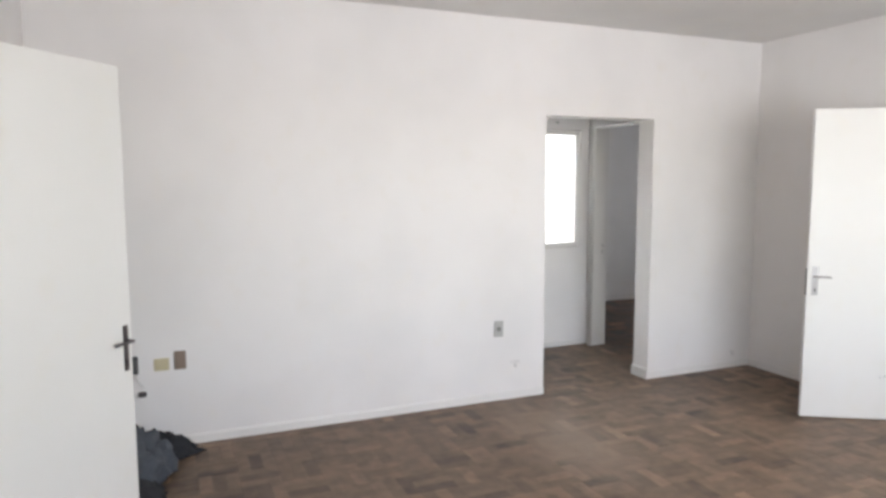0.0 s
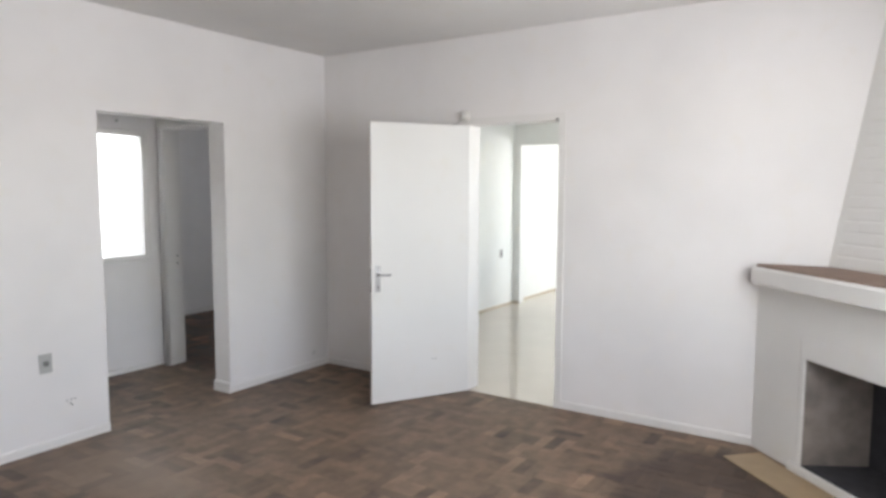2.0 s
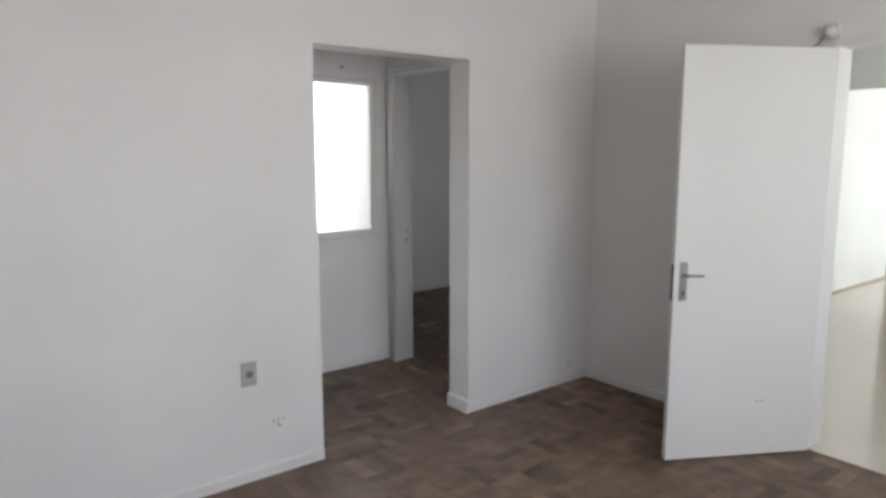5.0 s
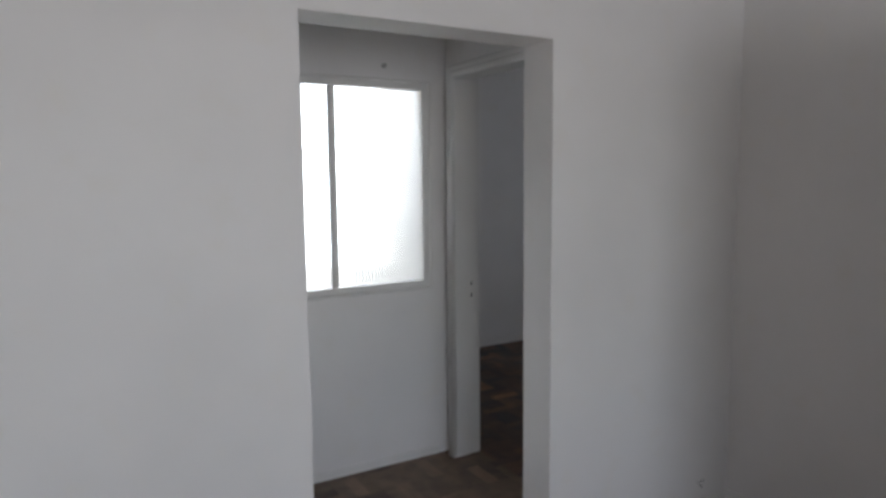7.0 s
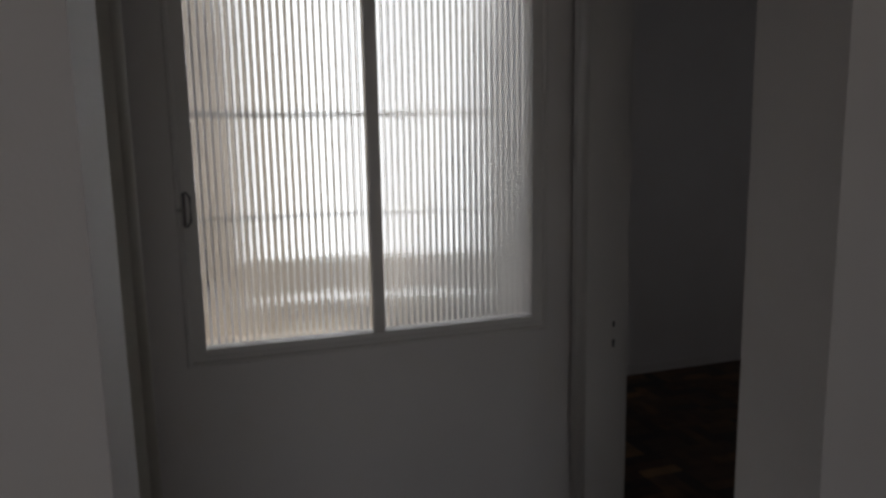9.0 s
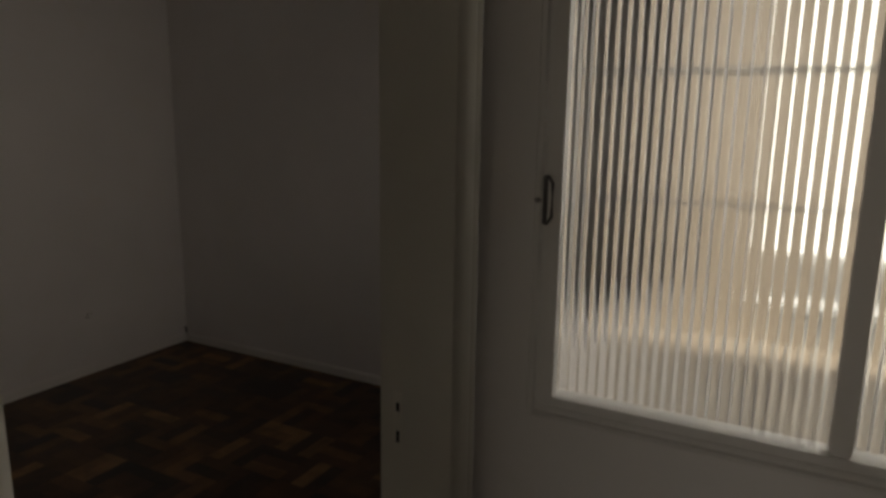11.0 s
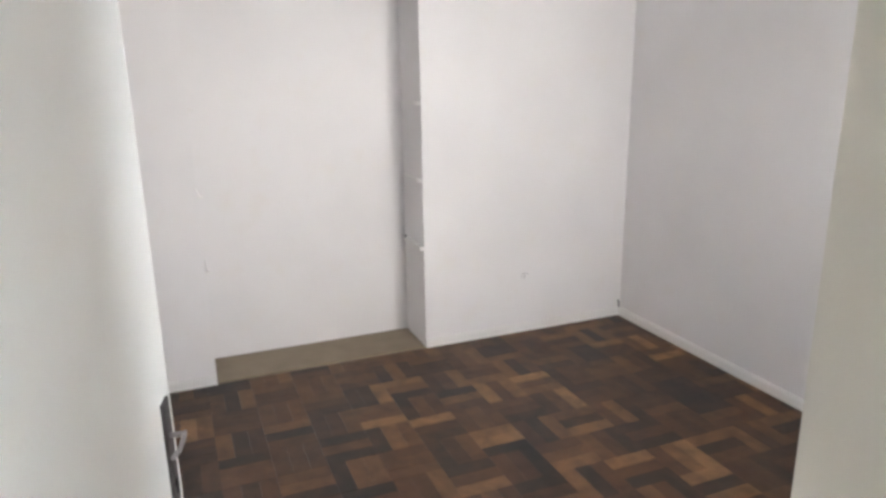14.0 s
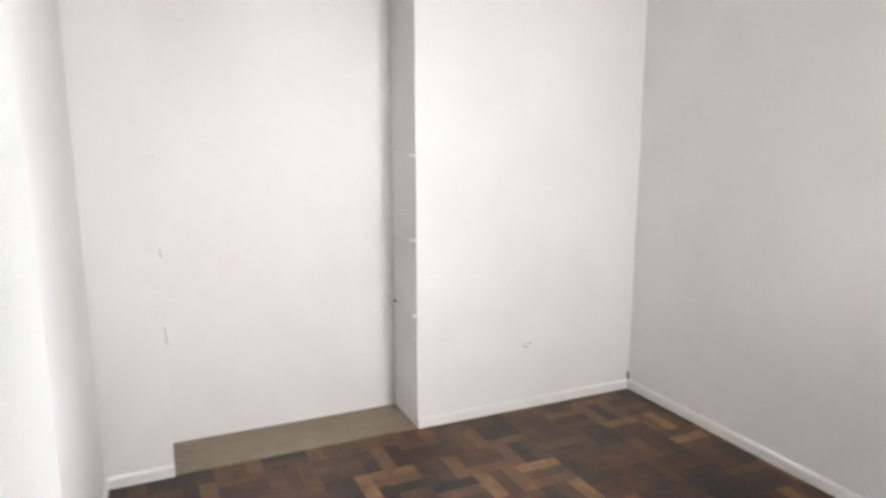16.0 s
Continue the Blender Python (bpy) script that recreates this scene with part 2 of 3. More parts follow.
def add_box(bm, x0, x1, y0, y1, z0, z1, bevel=0.0, m=None):
    g = bmesh.ops.create_cube(bm, size=1)["verts"]
    for v in g:
        v.co = ((x0 + x1) / 2 + v.co.x * (x1 - x0), (y0 + y1) / 2 + v.co.y * (y1 - y0), (z0 + z1) / 2 + v.co.z * (z1 - z0))
    if bevel:
        edges = list({e for v in g for e in v.link_edges})
        g = list({v for f in bmesh.ops.bevel(bm, geom=edges, offset=bevel, segments=2, affect="EDGES")["faces"] for v in f.verts} | {v for v in g if v.is_valid})
    if m is not None:
        bmesh.ops.transform(bm, matrix=m, verts=[v for v in g if v.is_valid])
    return bm


def box(x0, x1, y0, y1, z0, z1, bevel=0.0, m=None):
    return add_box(bmesh.new(), x0, x1, y0, y1, z0, z1, bevel, m)


def add_cyl(bm, p, q, r, seg=14, r2=None):
    p, q = Vector(p), Vector(q)
    turn = (q - p).to_track_quat("Z", "Y").to_matrix().to_4x4()
    bmesh.ops.create_cone(bm, cap_ends=True, segments=seg, radius1=r, radius2=r if r2 is None else r2, depth=(q - p).length,
                          matrix=Matrix.Translation((p + q) / 2) @ turn)
    return bm


def tube(points, r, seg=8):
    """A bent round rod through the points."""
    bm = bmesh.new()
    rings = []
    pts = [Vector(p) for p in points]
    for i, p in enumerate(pts):
        d = (pts[min(i + 1, len(pts) - 1)] - pts[max(i - 1, 0)]).normalized()
        q = d.to_track_quat("Z", "Y")
        rings.append([bm.verts.new(p + q @ Vector((r * math.cos(a), r * math.sin(a), 0))) for a in (math.tau * k / seg for k in range(seg))])
    for a, b in zip(rings, rings[1:]):
        for k in range(seg):
            bm.faces.new((a[k], a[(k + 1) % seg], b[(k + 1) % seg], b[k]))
    bm.faces.new(rings[0][::-1])
    bm.faces.new(rings[-1])
    return bm


def wall(name, axis, lo, hi, z0, z1, face, back, holes, mat, label):
    """A wall along axis ('x' or 'y') from lo to hi, between the planes face and back, with holes (lo, hi, z0, z1) through it."""
    us = sorted({lo, hi, *[h[0] for h in holes], *[h[1] for h in holes]})
    zs = sorted({z0, z1, *[h[2] for h in holes], *[h[3] for h in holes]})
    us, zs = [u for u in us if lo <= u <= hi], [z for z in zs if z0 <= z <= z1]
    bm = bmesh.new()
    cache = {}

    def v(u, w, z):
        key = (u, w, z)
        if key not in cache:
            cache[key] = bm.verts.new((u, w, z) if axis == "x" else (w, u, z))
        return cache[key]

    def solid(i, j):
        if not (0 <= i < len(us) - 1 and 0 <= j < len(zs) - 1):
            return False
        u, z = (us[i] + us[i + 1]) / 2, (zs[j] + zs[j + 1]) / 2
        return not any(h[0] < u < h[1] and h[2] < z < h[3] for h in holes)

    for i in range(len(us) - 1):
        for j in range(len(zs) - 1):
            if not solid(i, j):
                continue
            a, b, c, d = us[i], us[i + 1], zs[j], zs[j + 1]
            for w in (face, back):
                bm.faces.new((v(a, w, c), v(b, w, c), v(b, w, d), v(a, w, d)))
            for ok, p, q in ((solid(i - 1, j), (a, c), (a, d)), (solid(i + 1, j), (b, c), (b, d)),
                             (solid(i, j - 1), (a, c), (b, c)), (solid(i, j + 1), (a, d), (b, d))):
                if not ok:
                    bm.faces.new((v(p[0], face, p[1]), v(q[0], face, q[1]), v(q[0], back, q[1]), v(p[0], back, p[1])))
    return tagged(obj(name, bm, mat), label, "wall", kind="structure")


def skirting(name, p, q, inward, height=0.06, depth=0.008, mat=None):
    """A painted skirting board with a rounded top along the wall from p to q."""
    d = Vector((q[0] - p[0], q[1] - p[1], 0))
    n = Vector((inward[0], inward[1], 0))
    prof = [(0, 0.001), (depth, 0.001), (depth, height - 0.012), (depth * 0.75, height - 0.004), (depth * 0.35, height), (0, height)]
    bm = bmesh.new()
    ends = []
    for base in (Vector((p[0], p[1], 0)), Vector((p[0], p[1], 0)) + d):
        ends.append([bm.verts.new(base + n * a + Vector((0, 0, b))) for a, b in prof])
    k = len(prof)
    for i in range(k):
        bm.faces.new((ends[0][i], ends[0][(i + 1) % k], ends[1][(i + 1) % k], ends[1][i]))
    bm.faces.new(ends[0])
    bm.faces.new(ends[1][::-1])
    return tagged(obj(name, bm, mat or TRIM), "white painted wooden skirting board along the wall", "baseboard", kind="structure")


def door_frame(name, axis, lo, hi, top, start, section, mat, label, bead=()):
    """A frame round three sides of an opening in the wall: section is (depth from start, outward from the opening's edge)."""
    bm = bmesh.new()
    rings = []
    for u, s, z in ((lo, -1, None), (lo, -1, top), (hi, 1, top), (hi, 1, None)):
        ring = []
        for dep, w in section:
            uu, zz = u + s * w, 0.0 if z is None else z + w
            ring.append(bm.verts.new((uu, start + dep, zz) if axis == "x" else (start + dep, uu, zz)))
        rings.append(ring)
    k = len(section)
    for a, b in zip(rings, rings[1:]):
        for i in range(k):
            bm.faces.new((a[i], a[(i + 1) % k], b[(i + 1) % k], b[i])).smooth = i in bead
    bm.faces.new(rings[0])
    bm.faces.new(rings[-1][::-1])
    return tagged(obj(name, bm, mat), label, "door frame", kind="structure")


H = 2.785

# ---- living room ----
wall("wall_north", "x", -5.41, 0.15, 0, H, 0.0, 0.18, [(-2.103, -1.112, 0, 2.115)], WALL, "white painted plaster wall with a plain opening")
wall("wall_east", "y", -4.94, 0.0, 0, H, 0.0, 0.15, [(-2.305, -1.495, 0, 2.14)], WALL, "white painted plaster wall with a doorway")
wall("wall_south", "x", -5.41, 0.0, 0, H, -4.94, -4.79, [(-3.75, -1.25, 0.85, 2.35)], WALL, "white painted plaster wall with a wide window")
wall("wall_west", "y", -4.94, 0.18, 0, H, -5.56, -5.41, [(-2.62, -1.76, 0, 2.14)], WALL, "white painted plaster wall with the entrance doorway")
tagged(obj("ceiling", box(-5.56, 0.15, -4.94, 0.18, H, H + 0.12), CEIL), "white painted plaster ceiling of the living room", "ceiling", kind="structure")
floor_live = tagged(obj("floor", box(-5.56, 0.15, -4.94, 0.0, -0.12, -0.008), SUBFLOOR), "worn grey-brown basket-weave parquet floor", "floor", kind="structure")

skirting("baseboard", (-5.41, 0), (-2.103, 0), (0, -1))
skirting("baseboard", (-1.112, 0), (0, 0), (0, -1))
skirting("baseboard", (-1.112, -0.014), (-1.112, 0.18), (-1, 0), 0.085, 0.02)
skirting("baseboard", (0, 0), (0, -1.475), (-1, 0))
skirting("baseboard", (0, -2.325), (0, -3.62), (-1, 0))
skirting("baseboard", (-5.41, -1.72), (-5.41, 0), (1, 0))

FRAME_THIN = [(-0.008, 0.0), (0.158, 0.0), (0.158, 0.05), (0.15, 0.05), (0.15, 0.03), (0.0, 0.03), (0.0, 0.05), (-0.008, 0.05)]
door_frame("door_frame", "y", -2.275, -1.525, 2.11, 0.0, FRAME_THIN, TRIM, "narrow white painted frame of the kitchen doorway")
door_frame("door_frame", "y", -2.59, -1.79, 2.11, -5.56, FRAME_THIN, TRIM, "narrow white painted frame of the entrance doorway")


def lever_set(parent, x, z, side, mat, slim=False):
    """A long lock plate with a lever and a keyhole, on one side of a leaf (side +1 or -1 along its thickness)."""
    y = side * 0.0175
    half = 0.013 if mat == DARKMETAL else 0.02
    plate = part("lock_plate", box(x - half, x + half, min(y, y + side * 0.005), max(y, y + side * 0.005), z - 0.13, z + 0.065, 0.002), DARKMETAL if slim else mat, parent, "tarnished lock plate" if slim else "satin metal lock plate")
    reach, long, r = (0.030, 0.070, 0.0042) if slim else (0.043, 0.09, 0.0065)
    bm = add_cyl(bmesh.new(), (x, y, z), (x, y + side * (reach - 0.001), z), r * 1.2)
    part("lever_spindle", bm, mat, plate, "", True)
    lever = tube([(x + 0.006, y + side * (reach - 0.003), z), (x - long * 0.28, y + side * reach, z + 0.001), (x - long * 0.72, y + side * reach, z), (x - long, y + side * (reach - 0.007), z - 0.003)], r)
    part("lever", lever, mat, plate, "", True)
    bm = add_cyl(bmesh.new(), (x, y + side * 0.004, z - 0.09), (x, y + side * 0.0062, z - 0.09), 0.007)
    add_box(bm, x - 0.003, x + 0.003, min(y + side * 0.004, y + side * 0.0062), max(y + side * 0.004, y + side * 0.0062), z - 0.108, z - 0.09)
    part("keyhole", bm, BLACK, plate)


def door(name, hinge, angle, width, height, mat, handle_z, handle_mat, label):
    """A flush leaf hung at hinge (x, y), pointing along angle degrees; 35 mm thick."""
    m = pose(hinge[0], hinge[1], 0, 0, 0, angle)
    leaf = obj(name, box(0.004, width, -0.0175, 0.0175, 0.008, height, 0.0025), mat)
    leaf.matrix_world = m
    tagged(leaf, label, "door", kind="structure")
    for side in (1, -1):
        lever_set(leaf, width - (0.036 if handle_mat == DARKMETAL else 0.05), handle_z, side, handle_mat, name == "door_3")
    part("latch_face", box(width - 0.001, width + 0.0015, -0.011, 0.011, handle_z - 0.13, handle_z + 0.05), DARKMETAL, leaf, "tarnished latch face plate")
    for z in (0.25, 1.05, 1.85):
        part("hinge", add_cyl(bmesh.new(), (-0.004, -0.02, z - 0.045), (-0.004, -0.02, z + 0.045), 0.006, 10), TRIM, leaf, "", True)
    return leaf


kitchen_door = door("door_1", (-0.022, -1.528), math.degrees(math.atan2(0.408, -0.705)), 0.815, 2.10, DOORWHITE, 0.985, METAL, "open flush white door with a nickel lever, by the kitchen doorway")
# two small dark dots low on the leaf
for dx, dz in ((0.29, 0.305), (0.318, 0.302)):
    part("screw_hole", add_cyl(bmesh.new(), (dx, 0.0175, dz), (dx, 0.0192, dz), 0.004, 8), BLACK, kitchen_door)
door("door_2", (-5.385, -1.80), math.degrees(math.atan2(0.58, 0.49)), 0.755, 2.10, DOORWHITE, 0.965, DARKMETAL, "open flush white entrance door with a tarnished lever")


def outlet(name, m, w, h, plate_mat, insert_mat, label, holes=True):
    """A wall plate: x along the wall, y out of the wall's face, z up."""
    o = thing(name, m, label, "outlet")
    part("plate", box(-w / 2, w / 2, 0, 0.008, -h / 2, h / 2, 0.0025), plate_mat, o)
    if holes:
        ins = part("insert", add_cyl(bmesh.new(), (0, 0.006, 0), (0, 0.0105, 0), 0.019, 22), insert_mat, o, "round darker socket insert")
    else:
        ins = part("insert", box(-w * 0.27, w * 0.27, 0.008, 0.0105, -h * 0.24, h * 0.24, 0.001), insert_mat, o)
    if holes:
        bm = bmesh.new()
        for dx, dz in ((-0.009, 0.0), (0.009, 0.0), (0, -0.009)):
            add_cyl(bm, (dx, 0.0105, dz), (dx, 0.0115, dz), 0.0028, 10)
        part("socket_holes", bm, BLACK, ins)
    return o


TO_ROOM = lambda x, z: pose(x, 0, z, 0, 0, 180)
outlet("wall_outlet", TO_ROOM(-2.492, 0.543), 0.075, 0.12, GREYPLASTIC, SOCKETGREY, "grey plastic wall outlet beside the plain opening")
outlet("telephone_outlet", TO_ROOM(-4.79, 0.525), 0.085, 0.075, YELLOWED, YELLOWED, "yellowed plastic telephone outlet low on the white wall", False)
outlet("blank_plate", TO_ROOM(-4.685, 0.542), 0.068, 0.115, BROWNPLATE, BROWNPLATE, "brown blank plate low on the white wall", False)

jb = thing("junction_box", TO_ROOM(-4.955, 0.535), "open dark junction box with loose hanging cable", "junction box")
part("box_body", box(-0.035, 0.035, 0, 0.018, -0.055, 0.055, 0.004), DARKGREY, jb)
part("cable", tube([(-0.01, 0.012, -0.05), (-0.03, 0.03, -0.09), (-0.055, 0.025, -0.13), (-0.062, 0.02, -0.17), (-0.03, 0.02, -0.185), (0.0, 0.02, -0.18), (0.012, 0.02, -0.22), (-0.012, 0.02, -0.25)], 0.004), WHITEPLASTIC, jb, "loose grey cable", True)
part("plug", box(-0.075, -0.03, 0.01, 0.03, -0.195, -0.165, 0.004), DARKMETAL, jb, "dark connector")

for cx, cz, s, ax in ((-2.35, 0.262, 1, "n"), (-0.19, 0.125, 0.8, "n")):
    hm = thing("drill_hole_marks", TO_ROOM(cx, cz), "cluster of small dark drill holes in the wall", "holes")
    for dx, dz in ((-0.026, 0.018), (0.0, 0.02), (0.027, 0.017), (0.004, -0.004), (-0.008, -0.016)):
        part("hole", add_cyl(bmesh.new(), (dx * s, 0, dz * s), (dx * s, 0.0022, dz * s), 0.0045 * s, 8), BLACK, hm)

bell = thing("door_chime", pose(-0.001, -1.487, 2.182, 0, 0, 90), "small round dull white door chime above the doorway", "chime")
part("base", box(-0.04, 0.04, 0, 0.02, -0.04, 0.04, 0.006), WHITEPLASTIC, bell)
bm = bmesh.new()
bmesh.ops.create_uvsphere(bm, u_segments=18, v_segments=10, radius=0.033, matrix=Matrix.Translation((0, 0.02, 0)) @ Matrix.Diagonal((1, 1.25, 1, 1)))
part("dome", bm, WHITEPLASTIC, bell, "rounded dull dome", True)
part("clip", box(-0.79, -0.765, 0, 0.012, -0.078, -0.060, 0.002), SOCKETGREY, bell, "dark end cap")
# grey rod added in place of the shadow line at the door frame's top
part("wire", tube([(0.035, 0.012, -0.01), (0.06, 0.006, -0.05), (0.12, 0.004, -0.066), (0.45, 0.004, -0.068), (0.775, 0.004, -0.068)], 0.004), GREYPLASTIC, bell, "thin grey rod standing in for a shadow gap", True)


def bundle(cx, cy):
    """A crumpled jacket on the floor against the wall."""
    b = thing("crumpled_jacket", pose(cx, cy, 0), "crumpled blue-grey and charcoal jacket on the floor by the wall", "jacket")
    specs = (("body", CLOTH, (-0.15, 0.02, 0.0), (0.19, 0.28, 0.30), 3), ("sleeve", DARKCLOTH, (0.03, 0.27, 0.0), (0.20, 0.10, 0.15), 9), ("flap", CLOTH, (-0.05, 0.02, 0.02), (0.13, 0.12, 0.20), 30),
             ("lining", DARKCLOTH, (-0.16, -0.30, 0.0), (0.20, 0.22, 0.12), 15), ("collar", DARKCLOTH, (-0.22, 0.06, 0.10), (0.15, 0.13, 0.17), 21))
    for name, mat, at, size, seed in specs:
        bm = bmesh.new()
        bmesh.ops.create_icosphere(bm, subdivisions=4, radius=1)
        for v in bm.verts:
            d = v.co.normalized()
            fold = 0.34 * noise.noise(d * 2.3 + Vector((seed, 0, 0))) - 0.30 * abs(noise.noise(Vector((d.x * 5, d.y * 5, d.z * 2.2)) + Vector((0, seed, 0)))) + 0.05 * noise.noise(d * 9) + 0.08
            p = d * (0.85 + fold)
            p = Vector((p.x * size[0], p.y * size[1], max(p.z, -0.0) * size[2]))
            if name == "sleeve" and p.x > 0.06:
                p.z *= max(0.25, 1 - (p.x - 0.06) * 4)
                p.y *= max(0.15, 1 - (p.x - 0.06) * 5)
            v.co = p + Vector(at) + Vector((0, 0, 0.002))
        part(name, bm, mat, b, "", True)


bundle(-4.80, -0.42)

# ---- corner fireplace ----
TAU, ETA = Vector((-0.7071, -0.7071, 0)), Vector((-0.7071, 0.7071, 0))
# local axes: u along the face, away from the east wall; v out into the room; the face lies at v = 0
FACE0 = Vector((0.0, -3.62, 0))
FP = Matrix(((TAU.x, ETA.x, 0, FACE0.x), (TAU.y, ETA.y, 0, FACE0.y), (0, 0, 1, 0), (0, 0, 0, 1)))
fire = thing("fireplace", FP, "white painted corner fireplace with a mantel shelf and sooty firebox", "fireplace")


def prism(poly, z0, z1):
    bm = bmesh.new()
    a = [bm.verts.new((p[0], p[1], z0)) for p in poly]
    b = [bm.verts.new((p[0], p[1], z1)) for p in poly]
    bm.faces.new(a[::-1])
    bm.faces.new(b)
    for i in range(len(poly)):
        j = (i + 1) % len(poly)
        bm.faces.new((a[i], a[j], b[j], b[i]))
    return bm


FW, FL, FR, FT = 1.655, 0.432, 1.25, 0.665
part("left_pier", prism([(0.004, 0), (FL, 0), (FL, -0.40), (0.41, -0.40)], 0, 1.06), BRICKPAINT, fire)
part("right_pier", prism([(FR, 0), (FW - 0.004, 0), (FW - 0.41, -0.40), (FR, -0.40)], 0, 1.06), BRICKPAINT, fire)
part("lintel", prism([(FL, 0), (FR, 0), (FR, -0.40), (FL, -0.40)], FT, 1.06), BRICKPAINT, fire)
part("firebox_floor", box(FL, FR, -0.36, 0.0, 0.002, 0.055), SOOT, fire)
part("firebox_back", box(FL + 0.1, FR - 0.1, -0.40, -0.36, 0.0, FT + 0.3), SOOT, fire)
# left cheek gets the paler brick, as if lit; right cheek stays dark
for name, u in (("firebox_left_side", FL), ("firebox_right_side", FR)):
    s = 1 if u == FL else -1
    cheek = part(name, prism([(u, -0.002), (u + s * 0.006, -0.002), (u + s * 0.10, -0.36), (u + s * 0.09, -0.37)], 0.055, FT), LITBRICK if s > 0 else SOOT, fire)
SUR = [(0, 0.0), (0.003, 0.0), (0.0045, 0.004), (0.005, 0.010), (0.005, 0.058), (0.004, 0.070), (0.002, 0.080), (0, 0.086)]


def surround():
    bm = bmesh.new()
    rings = []
    for u, s, z in ((FL, -1, 0.05), (FL, -1, None), (FR, 1, None), (FR, 1, 0.05)):
        rings.append([bm.verts.new((u + s * w * 0.55, d, z if z is not None else FT + w * 1.5)) for d, w in SUR])
    for a, b in zip(rings, rings[1:]):
        for i in range(len(SUR)):
            j = (i + 1) % len(SUR)
            bm.faces.new((a[i], a[j], b[j], b[i]))
    bm.faces.new(rings[0])
    bm.faces.new(rings[-1][::-1])
    return bm


part("surround", surround(), BRICKPAINT, fire, "raised white moulding round the firebox")
part("sill", box(FL - 0.084, FR + 0.084, 0.0, 0.03, 0.001, 0.05, 0.006), TRIM, fire)
shelf_bm = prism([(0.02, 0.06), (0.07, 0.105), (FW - 0.07, 0.105), (FW - 0.02, 0.06), (FW - 0.43, -0.42), (0.43, -0.42)], 1.045, 1.155)
bmesh.ops.bevel(shelf_bm, geom=[e for e in shelf_bm.edges if all(v.co.y > 0 for v in e.verts)], offset=0.012, segments=3, affect="EDGES")
part("mantel_shelf", shelf_bm, BRICKPAINT, fire, "thick white painted mantel shelf")
part("mantel_top", prism([(0.045, 0.04), (0.085, 0.08), (FW - 0.085, 0.08), (FW - 0.045, 0.04), (FW - 0.42, -0.41), (0.42, -0.41)], 1.155, 1.168), TERRACOTTA, fire, "bare reddish brick top of the mantel")
hearth = part("hearth", box(0.12, FW - 0.12, 0.032, 0.28, 0.001, 0.006, 0.001), HEARTHTILE, fire, "tan tiled hearth strip set in the floor")

hood = part("hood_core", bmesh.new(), BRICKPAINT, fire, "tapering white painted brick chimney hood")
hood_bm = bmesh.new()
Z0, Z1, V0, V1 = 1.168, H - 0.002, -0.258, -0.43
lowr = [(-V0 + 0.004, V0 - 0.0045), (FW + V0 - 0.004, V0 - 0.0045), (FW / 2 + 0.02, -FW / 2 + 0.03), (FW / 2 - 0.02, -FW / 2 + 0.03)]
uppr = [(-V1 + 0.004, V1 - 0.0045), (FW + V1 - 0.004, V1 - 0.0045), (FW / 2 + 0.02, -FW / 2 + 0.03), (FW / 2 - 0.02, -FW / 2 + 0.03)]
va = [hood_bm.verts.new((*p, Z0)) for p in lowr]
vb = [hood_bm.verts.new((*p, Z1)) for p in uppr]
hood_bm.faces.new(va[::-1])
hood_bm.faces.new(vb)
for i in range(4):
    hood_bm.faces.new((va[i], va[(i + 1) % 4], vb[(i + 1) % 4], vb[i]))
bmesh.ops.recalc_face_normals(hood_bm, faces=hood_bm.faces)
hood_bm.to_mesh(hood.data)
hood_bm.free()

# ---- hall ----
wall("wall_hall_window", "x", -2.22, -0.86, 0, H, 1.233, 1.383, [(-2.087, -0.972, 0.982, 2.112)], WALL, "white painted wall under and around the fluted window")
# second hole: assumed window, never in view, for the bedroom fill lamp
wall("wall_bedroom_east", "y", 0.18, 3.33, 0, H, -2.37, -2.22, [(0.232, 1.13, 0, 2.16), (1.67, 2.73, 0.95, 2.2)], ROOMWALL, "white painted wall with the bedroom doorway")
wall("wall_study_west", "y", 0.18, 3.33, 0, H, -0.86, -0.72, [(0.30, 1.155, 0, 2.17)], WALL, "white painted wall with a doorway into the dark room")
tagged(obj("ceiling_hall", box(-2.22, -0.86, 0.18, 1.233, 2.62, 2.72), CEIL), "white painted ceiling of the small hall", "ceiling", kind="structure")
floor_hall = tagged(obj("floor_hall", box(-2.37, -0.72, 0.0, 1.233, -0.12, -0.008), SUBFLOOR), "worn brown basket-weave parquet floor of the hall", "floor", kind="structure")
skirting("baseboard", (-2.22, 1.233), (-0.93, 1.233), (0, -1), 0.05, 0.008)

# rebated jambs with a rounded bead on the hall side
JAMB_L = [(-0.008, 0.0), (0.080, 0.0), (0.081, -0.008), (0.165, -0.008), (0.177, -0.006), (0.186, -0.001), (0.190, 0.007), (0.190, 0.018), (0.187, 0.025), (0.180, 0.028),
          (0.180, 0.031), (0.185, 0.035), (0.187, 0.044), (0.185, 0.054), (0.177, 0.060), (0.150, 0.062), (0.150, 0.032), (0.0, 0.032), (0.0, 0.05), (-0.008, 0.05)]
JAMB_R = [(0.14 - (d * 0.14 / 0.15), w) for d, w in JAMB_L]
door_frame("door_frame", "y", 0.262, 1.10, 2.13, -2.37, JAMB_L, CREAM, "cream painted door frame with a rounded bead", [3, 4, 5, 6, 7, 8, 10, 11, 12, 13])
door_frame("door_frame", "y", 0.33, 1.125, 2.14, -0.86, JAMB_R, TRIM, "white painted door frame with a rounded bead", [3, 4, 5, 6, 7, 8, 10, 11, 12, 13])
